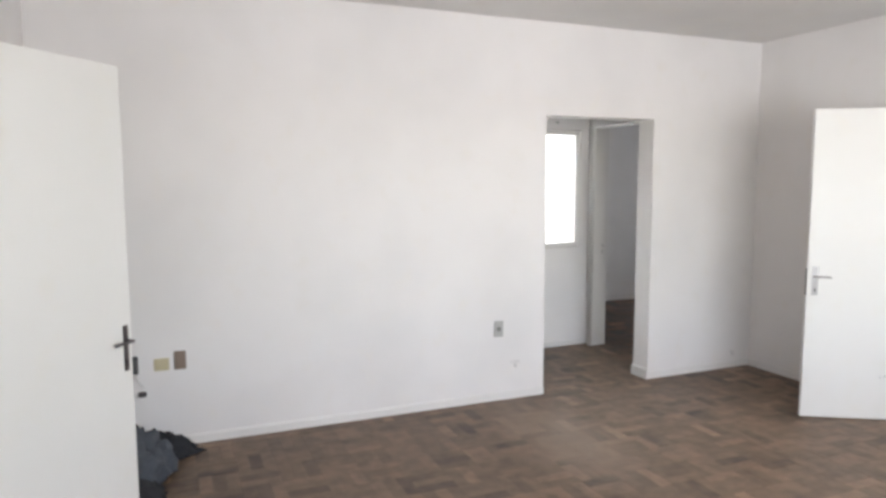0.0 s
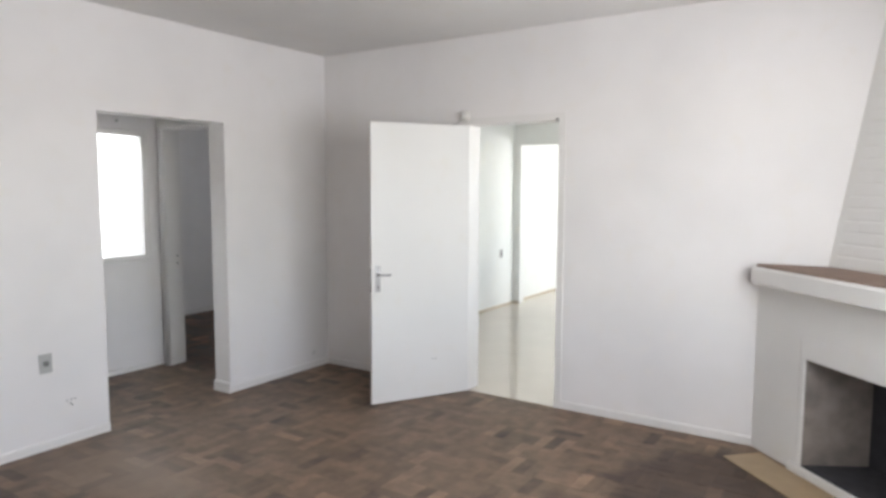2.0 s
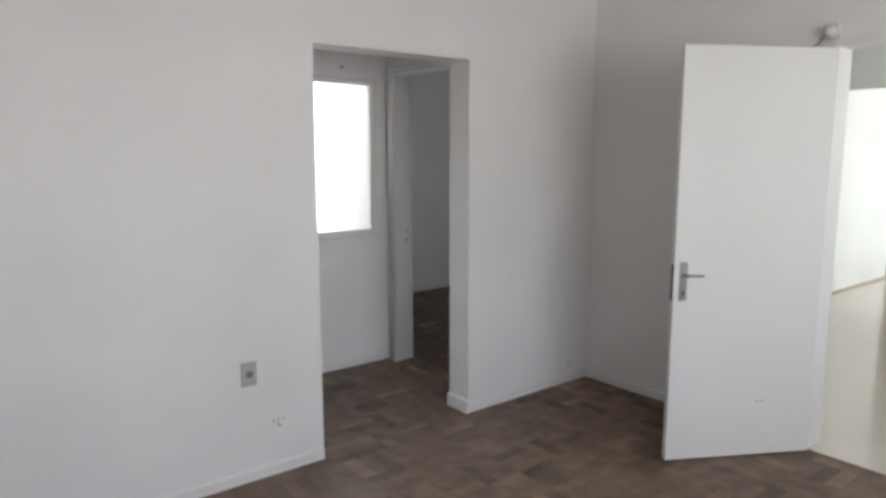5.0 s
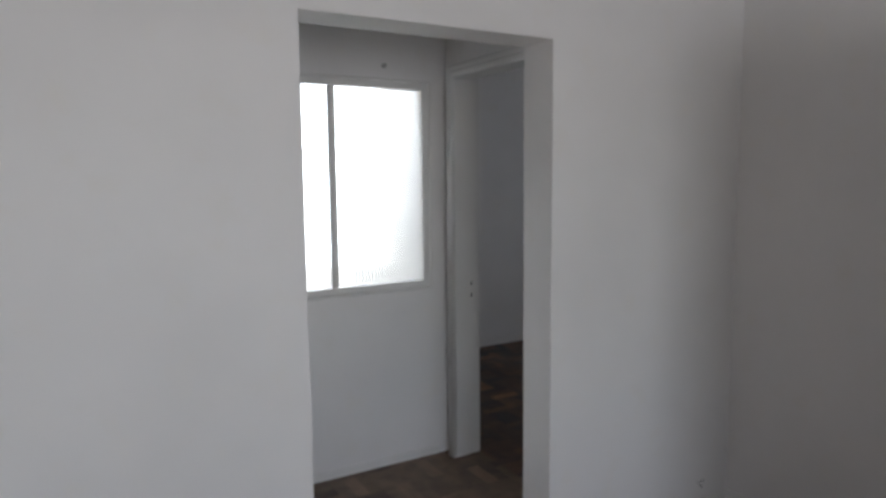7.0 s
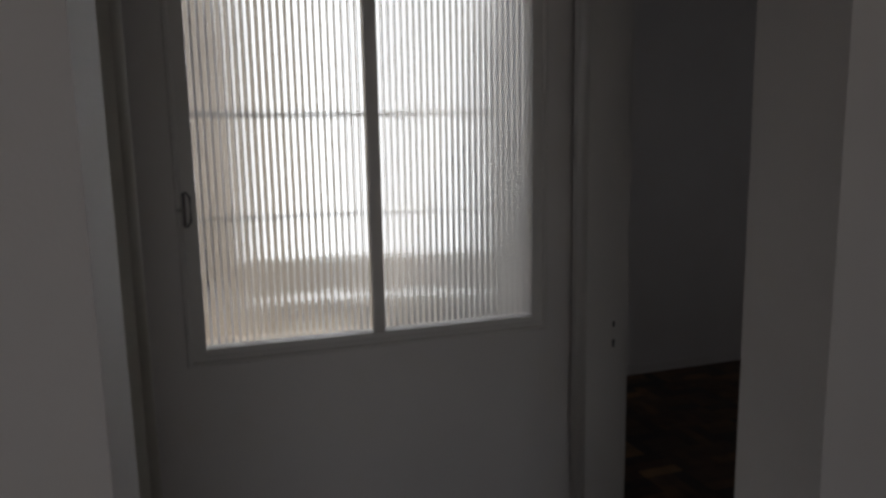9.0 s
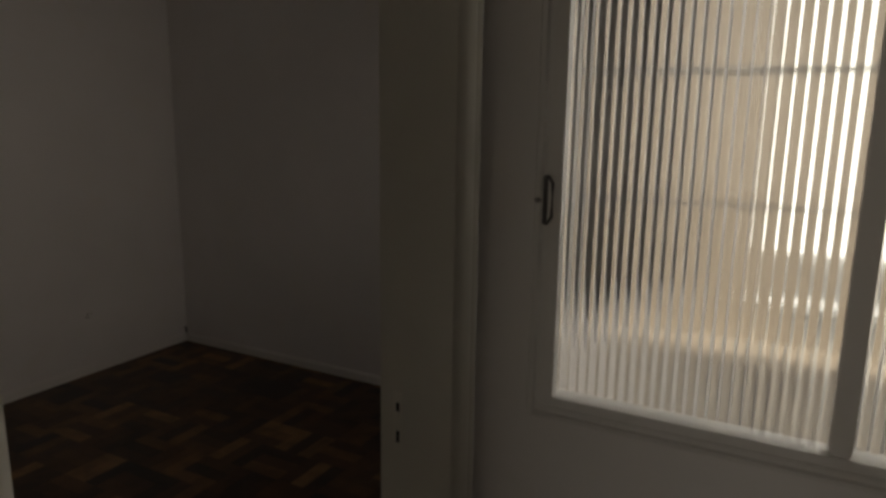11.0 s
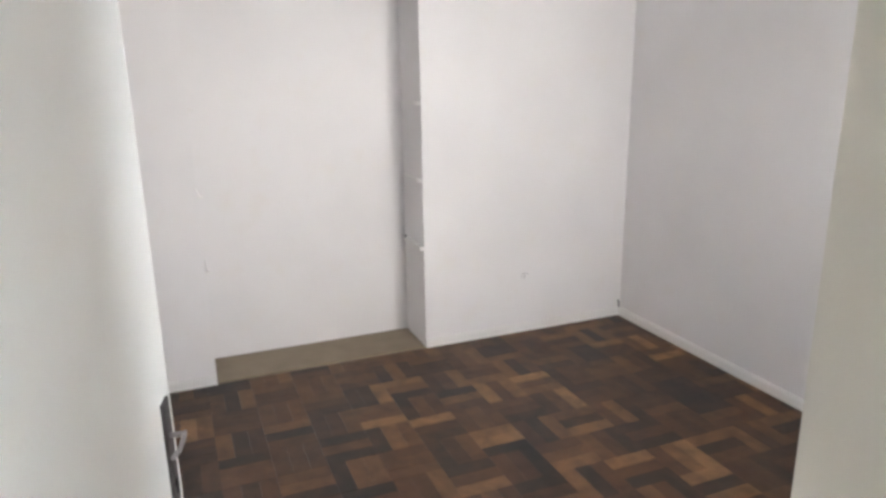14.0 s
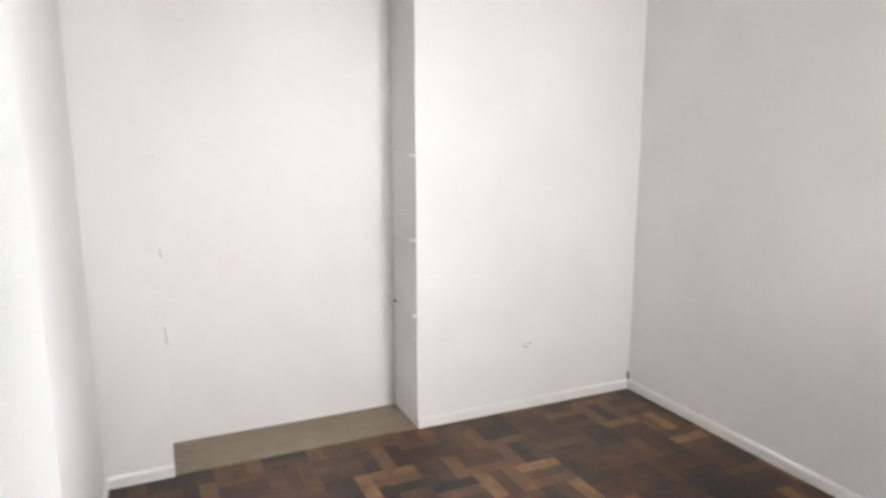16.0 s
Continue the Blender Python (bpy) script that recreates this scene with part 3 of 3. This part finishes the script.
for x0, y, z, s, mat in ((-2.335, 1.10, 0.99, 1, DARKMETAL), (-0.768, 1.125, 1.0, 1, DARKMETAL)):
    st = thing("strike_plate", pose(x0, y, z), "painted strike plate with two dark slots in the door jamb", "strike plate")
    part("plate", box(-0.011, 0.011, -0.0006, 0.0005, -0.1, 0.035), CREAM if x0 < -2 else TRIM, st)
    part("latch_slot", box(-0.0035, 0.0035, -0.0018, -0.0004, -0.009, 0.010), BLACK, st)
    part("bolt_slot", box(-0.0035, 0.0035, -0.0018, -0.0004, -0.079, -0.053), BLACK, st)

door("door_3", (-2.375, 0.287), math.degrees(math.atan2(0.152, -0.70)), 0.72, 2.11, DOORWHITE, 1.01, METAL, "open flush white bedroom door with a metal lever")
knob = thing("jamb_screw", pose(-2.2005, 0.249, 1.43), "small dark screw head in the painted door frame", "screw")
part("head", add_cyl(bmesh.new(), (0.02, 0.0, 0), (0.0222, 0.0, 0), 0.0016, 10), DARKMETAL, knob)

# window of fluted glass
WX0, WX1, WZ0, WZ1 = -2.044, -1.014, 1.026, 2.071
win = thing("window_1", pose(0, 1.233, 0), "white steel window with two panes of fluted glass above the hall wall", "window", kind="structure")
bm = bmesh.new()
FR_SEC = [(-0.004, 0.0), (0.05, 0.0), (0.05, 0.055), (-0.004, 0.055), (-0.012, 0.05), (-0.012, 0.042), (-0.004, 0.036), (-0.004, 0.012)]
rings = []
for x, sx, z, sz in ((WX0, -1, WZ0, -1), (WX0, -1, WZ1, 1), (WX1, 1, WZ1, 1), (WX1, 1, WZ0, -1)):
    rings.append([bm.verts.new((x + sx * w, d, z + sz * w * 0.9)) for d, w in FR_SEC])
for i in range(4):
    a, b = rings[i], rings[(i + 1) % 4]
    for k in range(len(FR_SEC)):
        j = (k + 1) % len(FR_SEC)
        bm.faces.new((a[k], a[j], b[j], b[k]))
part("window_frame", bm, TRIM, win)
part("mullion", box(-1.552, -1.516, 0.0, 0.045, WZ0, WZ1, 0.004), TRIM, win)
part("bottom_bead", box(WX0 - 0.02, WX1 + 0.02, -0.014, -0.004, WZ0 - 0.03, WZ0 - 0.018, 0.003), TRIM, win)


def fluted_pane(x0, x1):
    bm = bmesh.new()
    ribs = round((x1 - x0) / 0.0195)
    steps = ribs * 10
    cols = []
    for i in range(steps + 1):
        x = x0 + (x1 - x0) * i / steps
        y = 0.0225 - 0.0034 * abs(math.sin(math.pi * ribs * i / steps))
        cols.append([bm.verts.new((x, yy, z)) for yy, z in ((y, WZ0), (y, WZ1), (0.027, WZ1), (0.027, WZ0))])
    for a, b in zip(cols, cols[1:]):
        bm.faces.new((a[0], b[0], b[1], a[1]))
        bm.faces.new((b[3], a[3], a[2], b[2]))
    return bm


for x0, x1 in ((WX0, -1.552), (-1.516, WX1)):
    pane_mesh = bpy.data.meshes.new("pane")
    pane_bm = fluted_pane(x0, x1)
    pane_bm.to_mesh(pane_mesh)
    pane_bm.free()
    pane_mesh.materials.append(GLASS)
    for f in pane_mesh.polygons:
        f.use_smooth = True
    p = tagged(new("pane", pane_mesh), "fluted translucent glass")
    p.parent = win
    p.visible_shadow = False
latch = part("latch_plate", box(-2.082, -2.072, -0.008, -0.003, 1.385, 1.475, 0.002), DARKMETAL, win, "dark metal latch")
bm = add_cyl(bmesh.new(), (-2.090, -0.012, 1.43), (-2.090, 0.0, 1.43), 0.006)
part("latch_stud", bm, DARKMETAL, latch, "", True)
part("latch_loop", tube([(-2.079, -0.006, 1.475), (-2.069, -0.014, 1.478), (-2.060, -0.014, 1.465), (-2.060, -0.014, 1.40), (-2.069, -0.014, 1.385), (-2.079, -0.006, 1.385)], 0.003), DARKMETAL, latch, "", True)
hook = thing("wall_hook", pose(-1.239, 1.233, 2.185), "small grey wall plug above the window", "hook")
part("plug", add_cyl(bmesh.new(), (0, 0, 0), (0, -0.02, 0), 0.013, 14, 0.010), GREYPLASTIC, hook, "", True)

# ---- light well behind the window ----
tagged(obj("pavement", box(-2.22, -0.86, 1.383, 6.9, -0.12, 0.0), RENDERWALL), "beige sunlit concrete floor of the open light well", "pavement", kind="structure")
tagged(obj("wall_outdoor_side", box(-0.875, -0.862, 1.385, 3.33, 0, H), WEATHERED), "sunlit weathered white side wall of the light well", "wall", kind="structure")
tagged(obj("wall_outdoor_tall", box(-5.0, -1.05, 5.2, 5.4, 0, 3.6), RENDERWALL), "tall beige rendered wall beyond the parapet", "wall", kind="structure")
for z in (1.81, 1.21):
    bar = thing("clothes_rail", pose(-1.54, 3.3, z), "thin grey painted rail across the light well", "rail", "rails across the light well")
    part("rod", add_cyl(bmesh.new(), (-0.675, 0, 0), (0.675, 0, 0), 0.016 if z > 1.5 else 0.008), GREYPLASTIC, bar, "", True)
    part("bracket", box(-0.68, -0.66, -0.02, 0.02, -0.04, 0.03, 0.004), METAL, bar)
    part("bracket", box(0.66, 0.68, -0.02, 0.02, -0.04, 0.03, 0.004), METAL, bar)
tagged(obj("wall_outdoor_far", box(-1.28, 3.0, 6.6, 6.8, 0, 0.42), OUTWHITE), "low white rendered wall at the end of the light well", "wall", kind="structure")
tagged(obj("backdrop", box(-6, 3, 7.0, 7.05, -1, 8.5), glow("bright_hazy_sky", (0.88, 0.95, 1.0), 4.5)), "bright overcast sky behind the light well", "backdrop", kind="structure")

# ---- bedroom with the niche ----
wall("wall_bedroom_niche", "y", 0.18, 3.165, 0, H, -5.395, -5.505, [(0.595, 1.783, 0, 2.305)], ROOMWALL, "white painted wall with a tall shallow closet niche")
wall("wall_niche_sides", "y", 0.18, 3.165, 0, H, -5.505, -5.735, [(0.595, 1.783, 0, 2.72)], ROOMWALL, "white painted inner sides of the closet niche")
tagged(obj("wall_niche_back", box(-5.84, -5.735, 0.18, 3.33, 0, H), ROOMWALL), "white painted back wall of the niche", "wall", kind="structure")
tagged(obj("wall_bedroom_north", box(-5.735, -2.37, 3.165, 3.33, 0, H), ROOMWALL), "plain greyish white bedroom wall", "wall", kind="structure")
tagged(obj("ceiling_bedroom", box(-5.735, -2.37, 0.18, 3.165, H, H + 0.12), CEIL), "white painted bedroom ceiling", "ceiling", kind="structure")
floor_bed = tagged(obj("floor_bedroom", box(-5.84, -2.37, 0.18, 3.33, -0.12, -0.008), SUBFLOOR), "dark oiled basket-weave parquet floor of the bedroom", "floor", kind="structure")
skirting("baseboard", (-5.395, 1.783), (-5.395, 3.165), (1, 0), 0.055, 0.012)
skirting("baseboard", (-5.395, 0.31), (-5.395, 0.595), (1, 0), 0.055, 0.012)
skirting("baseboard", (-5.395, 3.165), (-2.37, 3.165), (0, -1), 0.055, 0.016)
tagged(obj("wall_bedroom_south", box(-5.395, -2.9, 0.18, 0.31, 0, H), ROOMWALL), "thick white painted wall behind the bedroom door", "wall", kind="structure")
skirting("baseboard", (-5.395, 0.31), (-2.9, 0.31), (0, 1), 0.055, 0.012)
tagged(obj("niche_floor_board", box(-5.733, -5.397, 0.597, 1.781, -0.008, 0.006, 0.002), NICHEBOARD), "bare tan board on the niche floor", "floor board", kind="structure")
for i, z in enumerate((0.61, 1.0, 1.425)):
    for y0, y1 in ((1.768, 1.783), (0.595, 0.61)):
        c = thing("shelf_cleat", pose(-5.55, (y0 + y1) / 2, z), "white painted shelf batten on the niche side", "cleat", "shelf battens in the niche")
        inner = -1 if y0 > 1 else 1
        if z < 0.7 and y0 > 1:
            part("batten", box(-0.15, 0.15, -0.016, 0.0075, -0.013, 0.013, 0.003), TRIM, c)
            part("nail", add_cyl(bmesh.new(), (-0.12, -0.016, 0.013), (-0.12, -0.006, 0.022), 0.008, 8), DARKMETAL, c, "dark bent nail")
        else:
            part("batten", box(-0.15, 0.15, -0.0035, 0.0075, -0.009, 0.009, 0.002) if y0 > 1 else box(-0.15, 0.15, -0.0075, 0.0035, -0.009, 0.009, 0.002), TRIM, c)
            part("peg", add_cyl(bmesh.new(), (0.13, inner * 0.018, 0), (0.13, 0, 0), 0.008, 10), TRIM, c, "white painted peg", True)
sm = thing("screw_marks", pose(-5.395, 2.44, 0.364, 0, 0, -90), "small dark screw holes in the bedroom wall", "holes")
for dx, dz in ((-0.02, 0.01), (0.006, 0.012), (0.0, -0.01), (0.02, -0.004)):
    part("hole", add_cyl(bmesh.new(), (dx, 0, dz), (dx, 0.002, dz), 0.004, 8), BLACK, sm)
cw = thing("corner_cable_stub", pose(-5.387, 3.153, 0.06), "short dark cable stub in the bedroom corner", "cable")
part("stub", tube([(0, 0, 0), (0.006, -0.004, 0.012), (0.012, -0.01, 0.03), (0.008, -0.012, 0.05)], 0.006), DARKGREY, cw, "", True)

# ---- dark study ----
wall("wall_study_north", "x", -0.72, 2.75, 0, H, 3.13, 3.33, [], WALL, "plain white wall of the dark room")
# the hole is an invented, unseen window for the study's fill lamp
wall("wall_study_east", "y", 0.18, 3.13, 0, H, 2.6, 2.75, [(0.35, 1.15, 0.95, 2.05)], WALL, "plain white wall of the dark room")
wall("wall_study_south", "x", 0.15, 2.75, 0, H, 0.14, 0.18, [], WALL, "plain white wall of the dark room")
tagged(obj("ceiling_study", box(-0.86, 2.75, 0.181, 3.33, H, H + 0.12), CEIL), "white painted ceiling of the dark room", "ceiling", kind="structure")
floor_study = tagged(obj("floor_study", box(-0.72, 2.75, 0.18, 3.33, -0.12, -0.008), SUBFLOOR), "brown basket-weave parquet floor of the dark room", "floor", kind="structure")
skirting("baseboard", (-0.72, 3.13), (2.6, 3.13), (0, -1), 0.07)

# ---- kitchen ----
wall("wall_kitchen_north", "x", 0.15, 5.95, 0, H, 0.08, 0.139, [], KITCHENWALL, "glossy white kitchen wall")
wall("wall_kitchen_cross", "y", -3.2, 0.08, 0, H, 3.86, 4.0, [(-1.02, -0.02, 0, 2.215)], KITCHENWALL, "white cross wall with a wide plain opening")
wall("wall_kitchen_south", "x", 0.15, 8.75, 0, H, -3.35, -3.2, [(0.6, 3.2, 0.95, 2.25), (4.9, 7.5, 0.9, 2.3)], KITCHENWALL, "white kitchen wall with assumed, unseen windows")
wall("wall_kitchen_far", "y", -3.2, 1.5, 0, H, 8.6, 8.75, [], KITCHENWALL, "white wall at the far end of the scullery")
wall("wall_scullery_north", "x", 5.95, 8.6, 0, H, 1.35, 1.5, [], KITCHENWALL, "white scullery wall")
wall("wall_scullery_return", "y", 0.139, 1.5, 0, H, 5.80, 5.95, [], KITCHENWALL, "white return wall of the scullery")
tagged(obj("ceiling_kitchen", add_box(box(0.15, 8.75, -3.35, 0.139, H, H + 0.12), 5.80, 8.75, 0.14, 1.5, H, H + 0.12), CEIL), "white kitchen ceiling", "ceiling", kind="structure")
tagged(obj("floor_kitchen", add_box(box(0.0, 8.75, -3.35, 0.139, -0.12, 0.001), 5.80, 8.75, 0.14, 1.5, -0.12, 0.001), TILEFLOOR), "cream polished tile floor of the kitchen", "floor", kind="structure")
skirting("baseboard", (0.15, 0.08), (3.86, 0.08), (0, -1), 0.03, 0.01, KITCHENTRIM)
skirting("baseboard", (3.86, 0.08), (3.86, -0.02), (-1, 0), 0.035, 0.012, KITCHENTRIM)
skirting("baseboard", (4.0, 0.08), (5.95, 0.08), (0, -1), 0.03, 0.01, KITCHENTRIM)
outlet("wall_outlet", pose(3.50, 0.08, 0.735, 0, 0, 180), 0.075, 0.12, GREYPLASTIC, SOCKETGREY, "small grey outlet on the white kitchen wall")

cup = thing("tall_cupboard", pose(8.43, 0.79, 0), "tall brown wooden cupboard above a dark worktop", "cupboard")
part("body", box(-0.16, 0.16, -0.40, 0.40, 0.90, 2.44, 0.004), BROWNWOOD, cup)
for y0, y1 in ((-0.395, -0.003), (0.003, 0.395)):
    d = part("door", box(-0.182, -0.162, y0, y1, 0.92, 2.42, 0.004), BROWNWOOD, cup)
    part("knob", add_cyl(bmesh.new(), (-0.182, y0 + 0.04 if y0 > 0 else y1 - 0.04, 1.5), (-0.205, y0 + 0.04 if y0 > 0 else y1 - 0.04, 1.5), 0.012), METAL, d, "", True)
unit = thing("sink_cabinet", pose(8.3, 0.79, 0), "pale base cabinet with a dark recessed door", "cabinet")
part("carcass", box(-0.24, 0.29, -0.40, 0.40, 0.06, 0.74, 0.004), COUNTER, unit)
part("plinth", box(-0.20, 0.28, -0.38, 0.38, 0.0, 0.06), COUNTER, unit)
part("stile", box(-0.275, -0.241, -0.40, -0.22, 0.0, 0.74, 0.003), COUNTER, unit, "pale stile beside the dark door")
part("rail", box(-0.275, -0.241, -0.218, 0.40, 0.0, 0.10, 0.003), COUNTER, unit, "pale bottom rail")
d = part("door", box(-0.262, -0.242, -0.215, 0.395, 0.105, 0.735, 0.004), DARKUNIT, unit, "dark cabinet door")
part("handle", box(-0.28, -0.262, -0.19, -0.178, 0.45, 0.57, 0.003), METAL, d)
top = thing("worktop", pose(8.3, 0.79, 0.742), "grey stone worktop on the dark cabinet", "worktop")
part("slab", box(-0.30, 0.29, -0.42, 0.42, 0.0, 0.04, 0.006), COUNTER, top)
# dark strip between worktop and cupboard
part("backsplash", box(-0.02, 0.0, -0.38, 0.38, 0.041, 0.155, 0.003), DARKUNIT, top, "dark strip under the cupboard")

# unseen slabs, added only to block sun patches on the floors inside
tagged(obj("roof_eave", box(-7.0, 10.0, -6.9, -4.95, H + 0.03, H + 0.12), CONCRETE), "added unseen slab that keeps sun out of the south windows", "roof", kind="structure")
tagged(obj("roof_eave_kitchen", box(0.16, 10.0, -4.94, -3.36, H + 0.03, H + 0.12), CONCRETE), "added unseen slab that keeps sun out of the kitchen windows", "roof", kind="structure")
tagged(obj("roof_eave_east", box(2.76, 4.3, 0.07, 3.33, H + 0.13, H + 0.2), CONCRETE), "added unseen slab that keeps sun out of the side window", "roof", kind="structure")

# ---- outside: ground and the corridor behind the entrance ----
tagged(obj("ground", box(-60, 60, -60, 60, -0.4, -0.13), CONCRETE), "plain grey ground around the building", "ground", kind="structure")
tagged(obj("wall_corridor", box(-6.9, -6.75, -4.94, 0.18, 0, H), WALL), "plain white wall of the corridor outside the entrance", "wall", kind="structure")
tagged(obj("floor_corridor", box(-6.75, -5.56, -4.94, 0.18, -0.12, -0.004), CONCRETE), "grey corridor floor outside the entrance", "floor", kind="structure")
tagged(obj("ceiling_corridor", box(-6.9, -5.56, -4.94, 0.18, H, H + 0.12), CEIL), "plain corridor ceiling", "ceiling", kind="structure")

# ---- pieces: bricks of the hood ----
def brick_mesh(w, h, d, seed):
    bm = bmesh.new()
    rnd = random.Random(seed)
    c = 0.0065
    back = [(-w / 2, 0, -h / 2), (w / 2, 0, -h / 2), (w / 2, 0, h / 2), (-w / 2, 0, h / 2)]
    front = [(x * (1 - 0.0016 / w), d + rnd.uniform(-0.0015, 0.0015), z * (1 - 2 * c / h)) for x, _, z in back]
    side = [(x, d - c, z) for x, _, z in back]
    vs = [[bm.verts.new(p) for p in ring] for ring in (back, side, front)]
    for a, b in zip(vs, vs[1:]):
        for i in range(4):
            bm.faces.new((a[i], a[(i + 1) % 4], b[(i + 1) % 4], b[i]))
    bm.faces.new(vs[2])
    me = bpy.data.meshes.new("brick")
    bmesh.ops.recalc_face_normals(bm, faces=bm.faces)
    bm.to_mesh(me)
    bm.free()
    me.materials.append(BRICKPAINT)
    return me


full = [brick_mesh(0.217, 0.0635, 0.0305, s) for s in range(4)]
short = {}
slope = math.atan2(V0 - V1, Z1 - Z0)
rnd = random.Random(4)
rows = int((Z1 - Z0) / 0.0685)
for r in range(rows):
    z = Z0 + 0.034 + r * 0.0685
    f = (z - Z0) / (Z1 - Z0)
    v = V0 + (V1 - V0) * f - 0.03
    lo, hi = -v + rnd.uniform(0.02, 0.05), FW + v - rnd.uniform(0.02, 0.05)
    u = lo
    first = 0.104 if r % 2 else 0.213
    while u < hi - 0.03:
        w = min(first, hi - u)
        first = 0.217
        if w > 0.205:
            me = rnd.choice(full)
        else:
            key = round(w, 2)
            if key not in short:
                short[key] = brick_mesh(max(key - 0.001, 0.03), 0.0635, 0.0305, 9)
            me = short[key]
        b = new("brick", me)
        b.parent = hood
        b.matrix_local = Matrix.Translation((u + w / 2, v - 0.002 + rnd.uniform(-0.001, 0.001), z)) @ pose(0, 0, 0, math.degrees(slope), 0, rnd.uniform(-0.2, 0.2))
        u += w + 0.0006

# ---- pieces: parquet blocks, basket weave of three ----
MOD, OX, OY = 0.2145, -3.551, 1.185


def block_mesh(mat):
    L, W, g, c, d = MOD, MOD / 3, 0.0008, 0.0003, 0.009
    bm = bmesh.new()
    uv = bm.loops.layers.uv.new("UVMap")
    x, y = L / 2 - g / 2, W / 2 - g / 2
    low = [bm.verts.new((a * x, b * y, -d)) for a, b in ((-1, -1), (1, -1), (1, 1), (-1, 1))]
    mid = [bm.verts.new((a * x, b * y, -c)) for a, b in ((-1, -1), (1, -1), (1, 1), (-1, 1))]
    up = [bm.verts.new((a * (x - c), b * (y - c), 0)) for a, b in ((-1, -1), (1, -1), (1, 1), (-1, 1))]
    for p, q in ((low, mid), (mid, up)):
        for i in range(4):
            bm.faces.new((p[i], p[(i + 1) % 4], q[(i + 1) % 4], q[i]))
    bm.faces.new(up)
    for f in bm.faces:
        for lp in f.loops:
            lp[uv].uv = (lp.vert.co.x, lp.vert.co.y)
    me = bpy.data.meshes.new("parquet_block")
    bm.to_mesh(me)
    bm.free()
    me.materials.append(mat)
    return me


def lay_parquet(floor_ob, x0, x1, y0, y1, near, mat_one, mat_all, seed, z=0.0):
    """Blocks over a rectangle. near(x, y): a number, least for the blocks that are parts of their own."""
    rnd = random.Random(seed)
    cells = []
    for i in range(math.floor((x0 - OX) / MOD), math.ceil((x1 - OX) / MOD)):
        for j in range(math.floor((y0 - OY) / MOD), math.ceil((y1 - OY) / MOD)):
            cx, cy = OX + (i + 0.5) * MOD, OY + (j + 0.5) * MOD
            along_y = (i + j) % 2 == 0
            for k in (-1, 0, 1):
                px, py = (cx + k * MOD / 3, cy) if along_y else (cx, cy + k * MOD / 3)
                if x0 - MOD / 3 < px < x1 + MOD / 3 and y0 - MOD / 3 < py < y1 + MOD / 3:
                    cells.append((near(px, py), px, py, along_y))
    cells.sort(key=lambda c: c[0])
    me = block_mesh(mat_one)
    base = [v.co.copy() for v in me.vertices]
    polys = [tuple(p.vertices) for p in me.polygons]
    verts, faces, uvs = [], [], []
    for n, (_, px, py, along_y) in enumerate(cells):
        turn = (90 if along_y else 0) + (180 if rnd.random() < 0.5 else 0)
        m = Matrix.Translation((px, py, z + rnd.uniform(-0.0007, 0.0004))) @ pose(0, 0, 0, rnd.gauss(0, 0.18), rnd.gauss(0, 0.09), turn)
        # cut blocks at the walls
        clip = lambda p: Vector((min(max(p.x, x0), x1), min(max(p.y, y0), y1), p.z))
        inside = x0 + 0.11 < px < x1 - 0.11 and y0 + 0.11 < py < y1 - 0.11
        if n < 300 and inside:
            b = new("parquet_block", me)
            b.parent = floor_ob
            b.matrix_local = m
        else:
            k = len(verts)
            shift = (rnd.uniform(0, 9), rnd.uniform(0, 9))
            verts += [clip(m @ c) for c in base]
            faces += [tuple(k + i for i in p) for p in polys]
            for p in polys:
                uvs += [(base[i].x + shift[0], base[i].y + shift[1]) for i in p]
    data = bpy.data.meshes.new("parquet_field")
    data.from_pydata(verts, [], faces)
    layer = data.uv_layers.new(name="UVMap")
    layer.data.foreach_set("uv", [c for uv in uvs for c in uv])
    data.materials.append(mat_all)
    data.update()
    field = new("parquet_field", data)
    field.parent = floor_ob
    tagged(field, "parquet blocks laid in basket weave", kind="stuff")


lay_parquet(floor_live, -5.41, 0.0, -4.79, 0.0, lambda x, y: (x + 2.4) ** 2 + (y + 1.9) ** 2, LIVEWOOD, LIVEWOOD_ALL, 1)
lay_parquet(floor_hall, -2.37, -0.72, 0.0, 1.233, lambda x, y: (x + 1.6) ** 2 + (y - 0.5) ** 2, LIVEWOOD, LIVEWOOD_ALL, 2)
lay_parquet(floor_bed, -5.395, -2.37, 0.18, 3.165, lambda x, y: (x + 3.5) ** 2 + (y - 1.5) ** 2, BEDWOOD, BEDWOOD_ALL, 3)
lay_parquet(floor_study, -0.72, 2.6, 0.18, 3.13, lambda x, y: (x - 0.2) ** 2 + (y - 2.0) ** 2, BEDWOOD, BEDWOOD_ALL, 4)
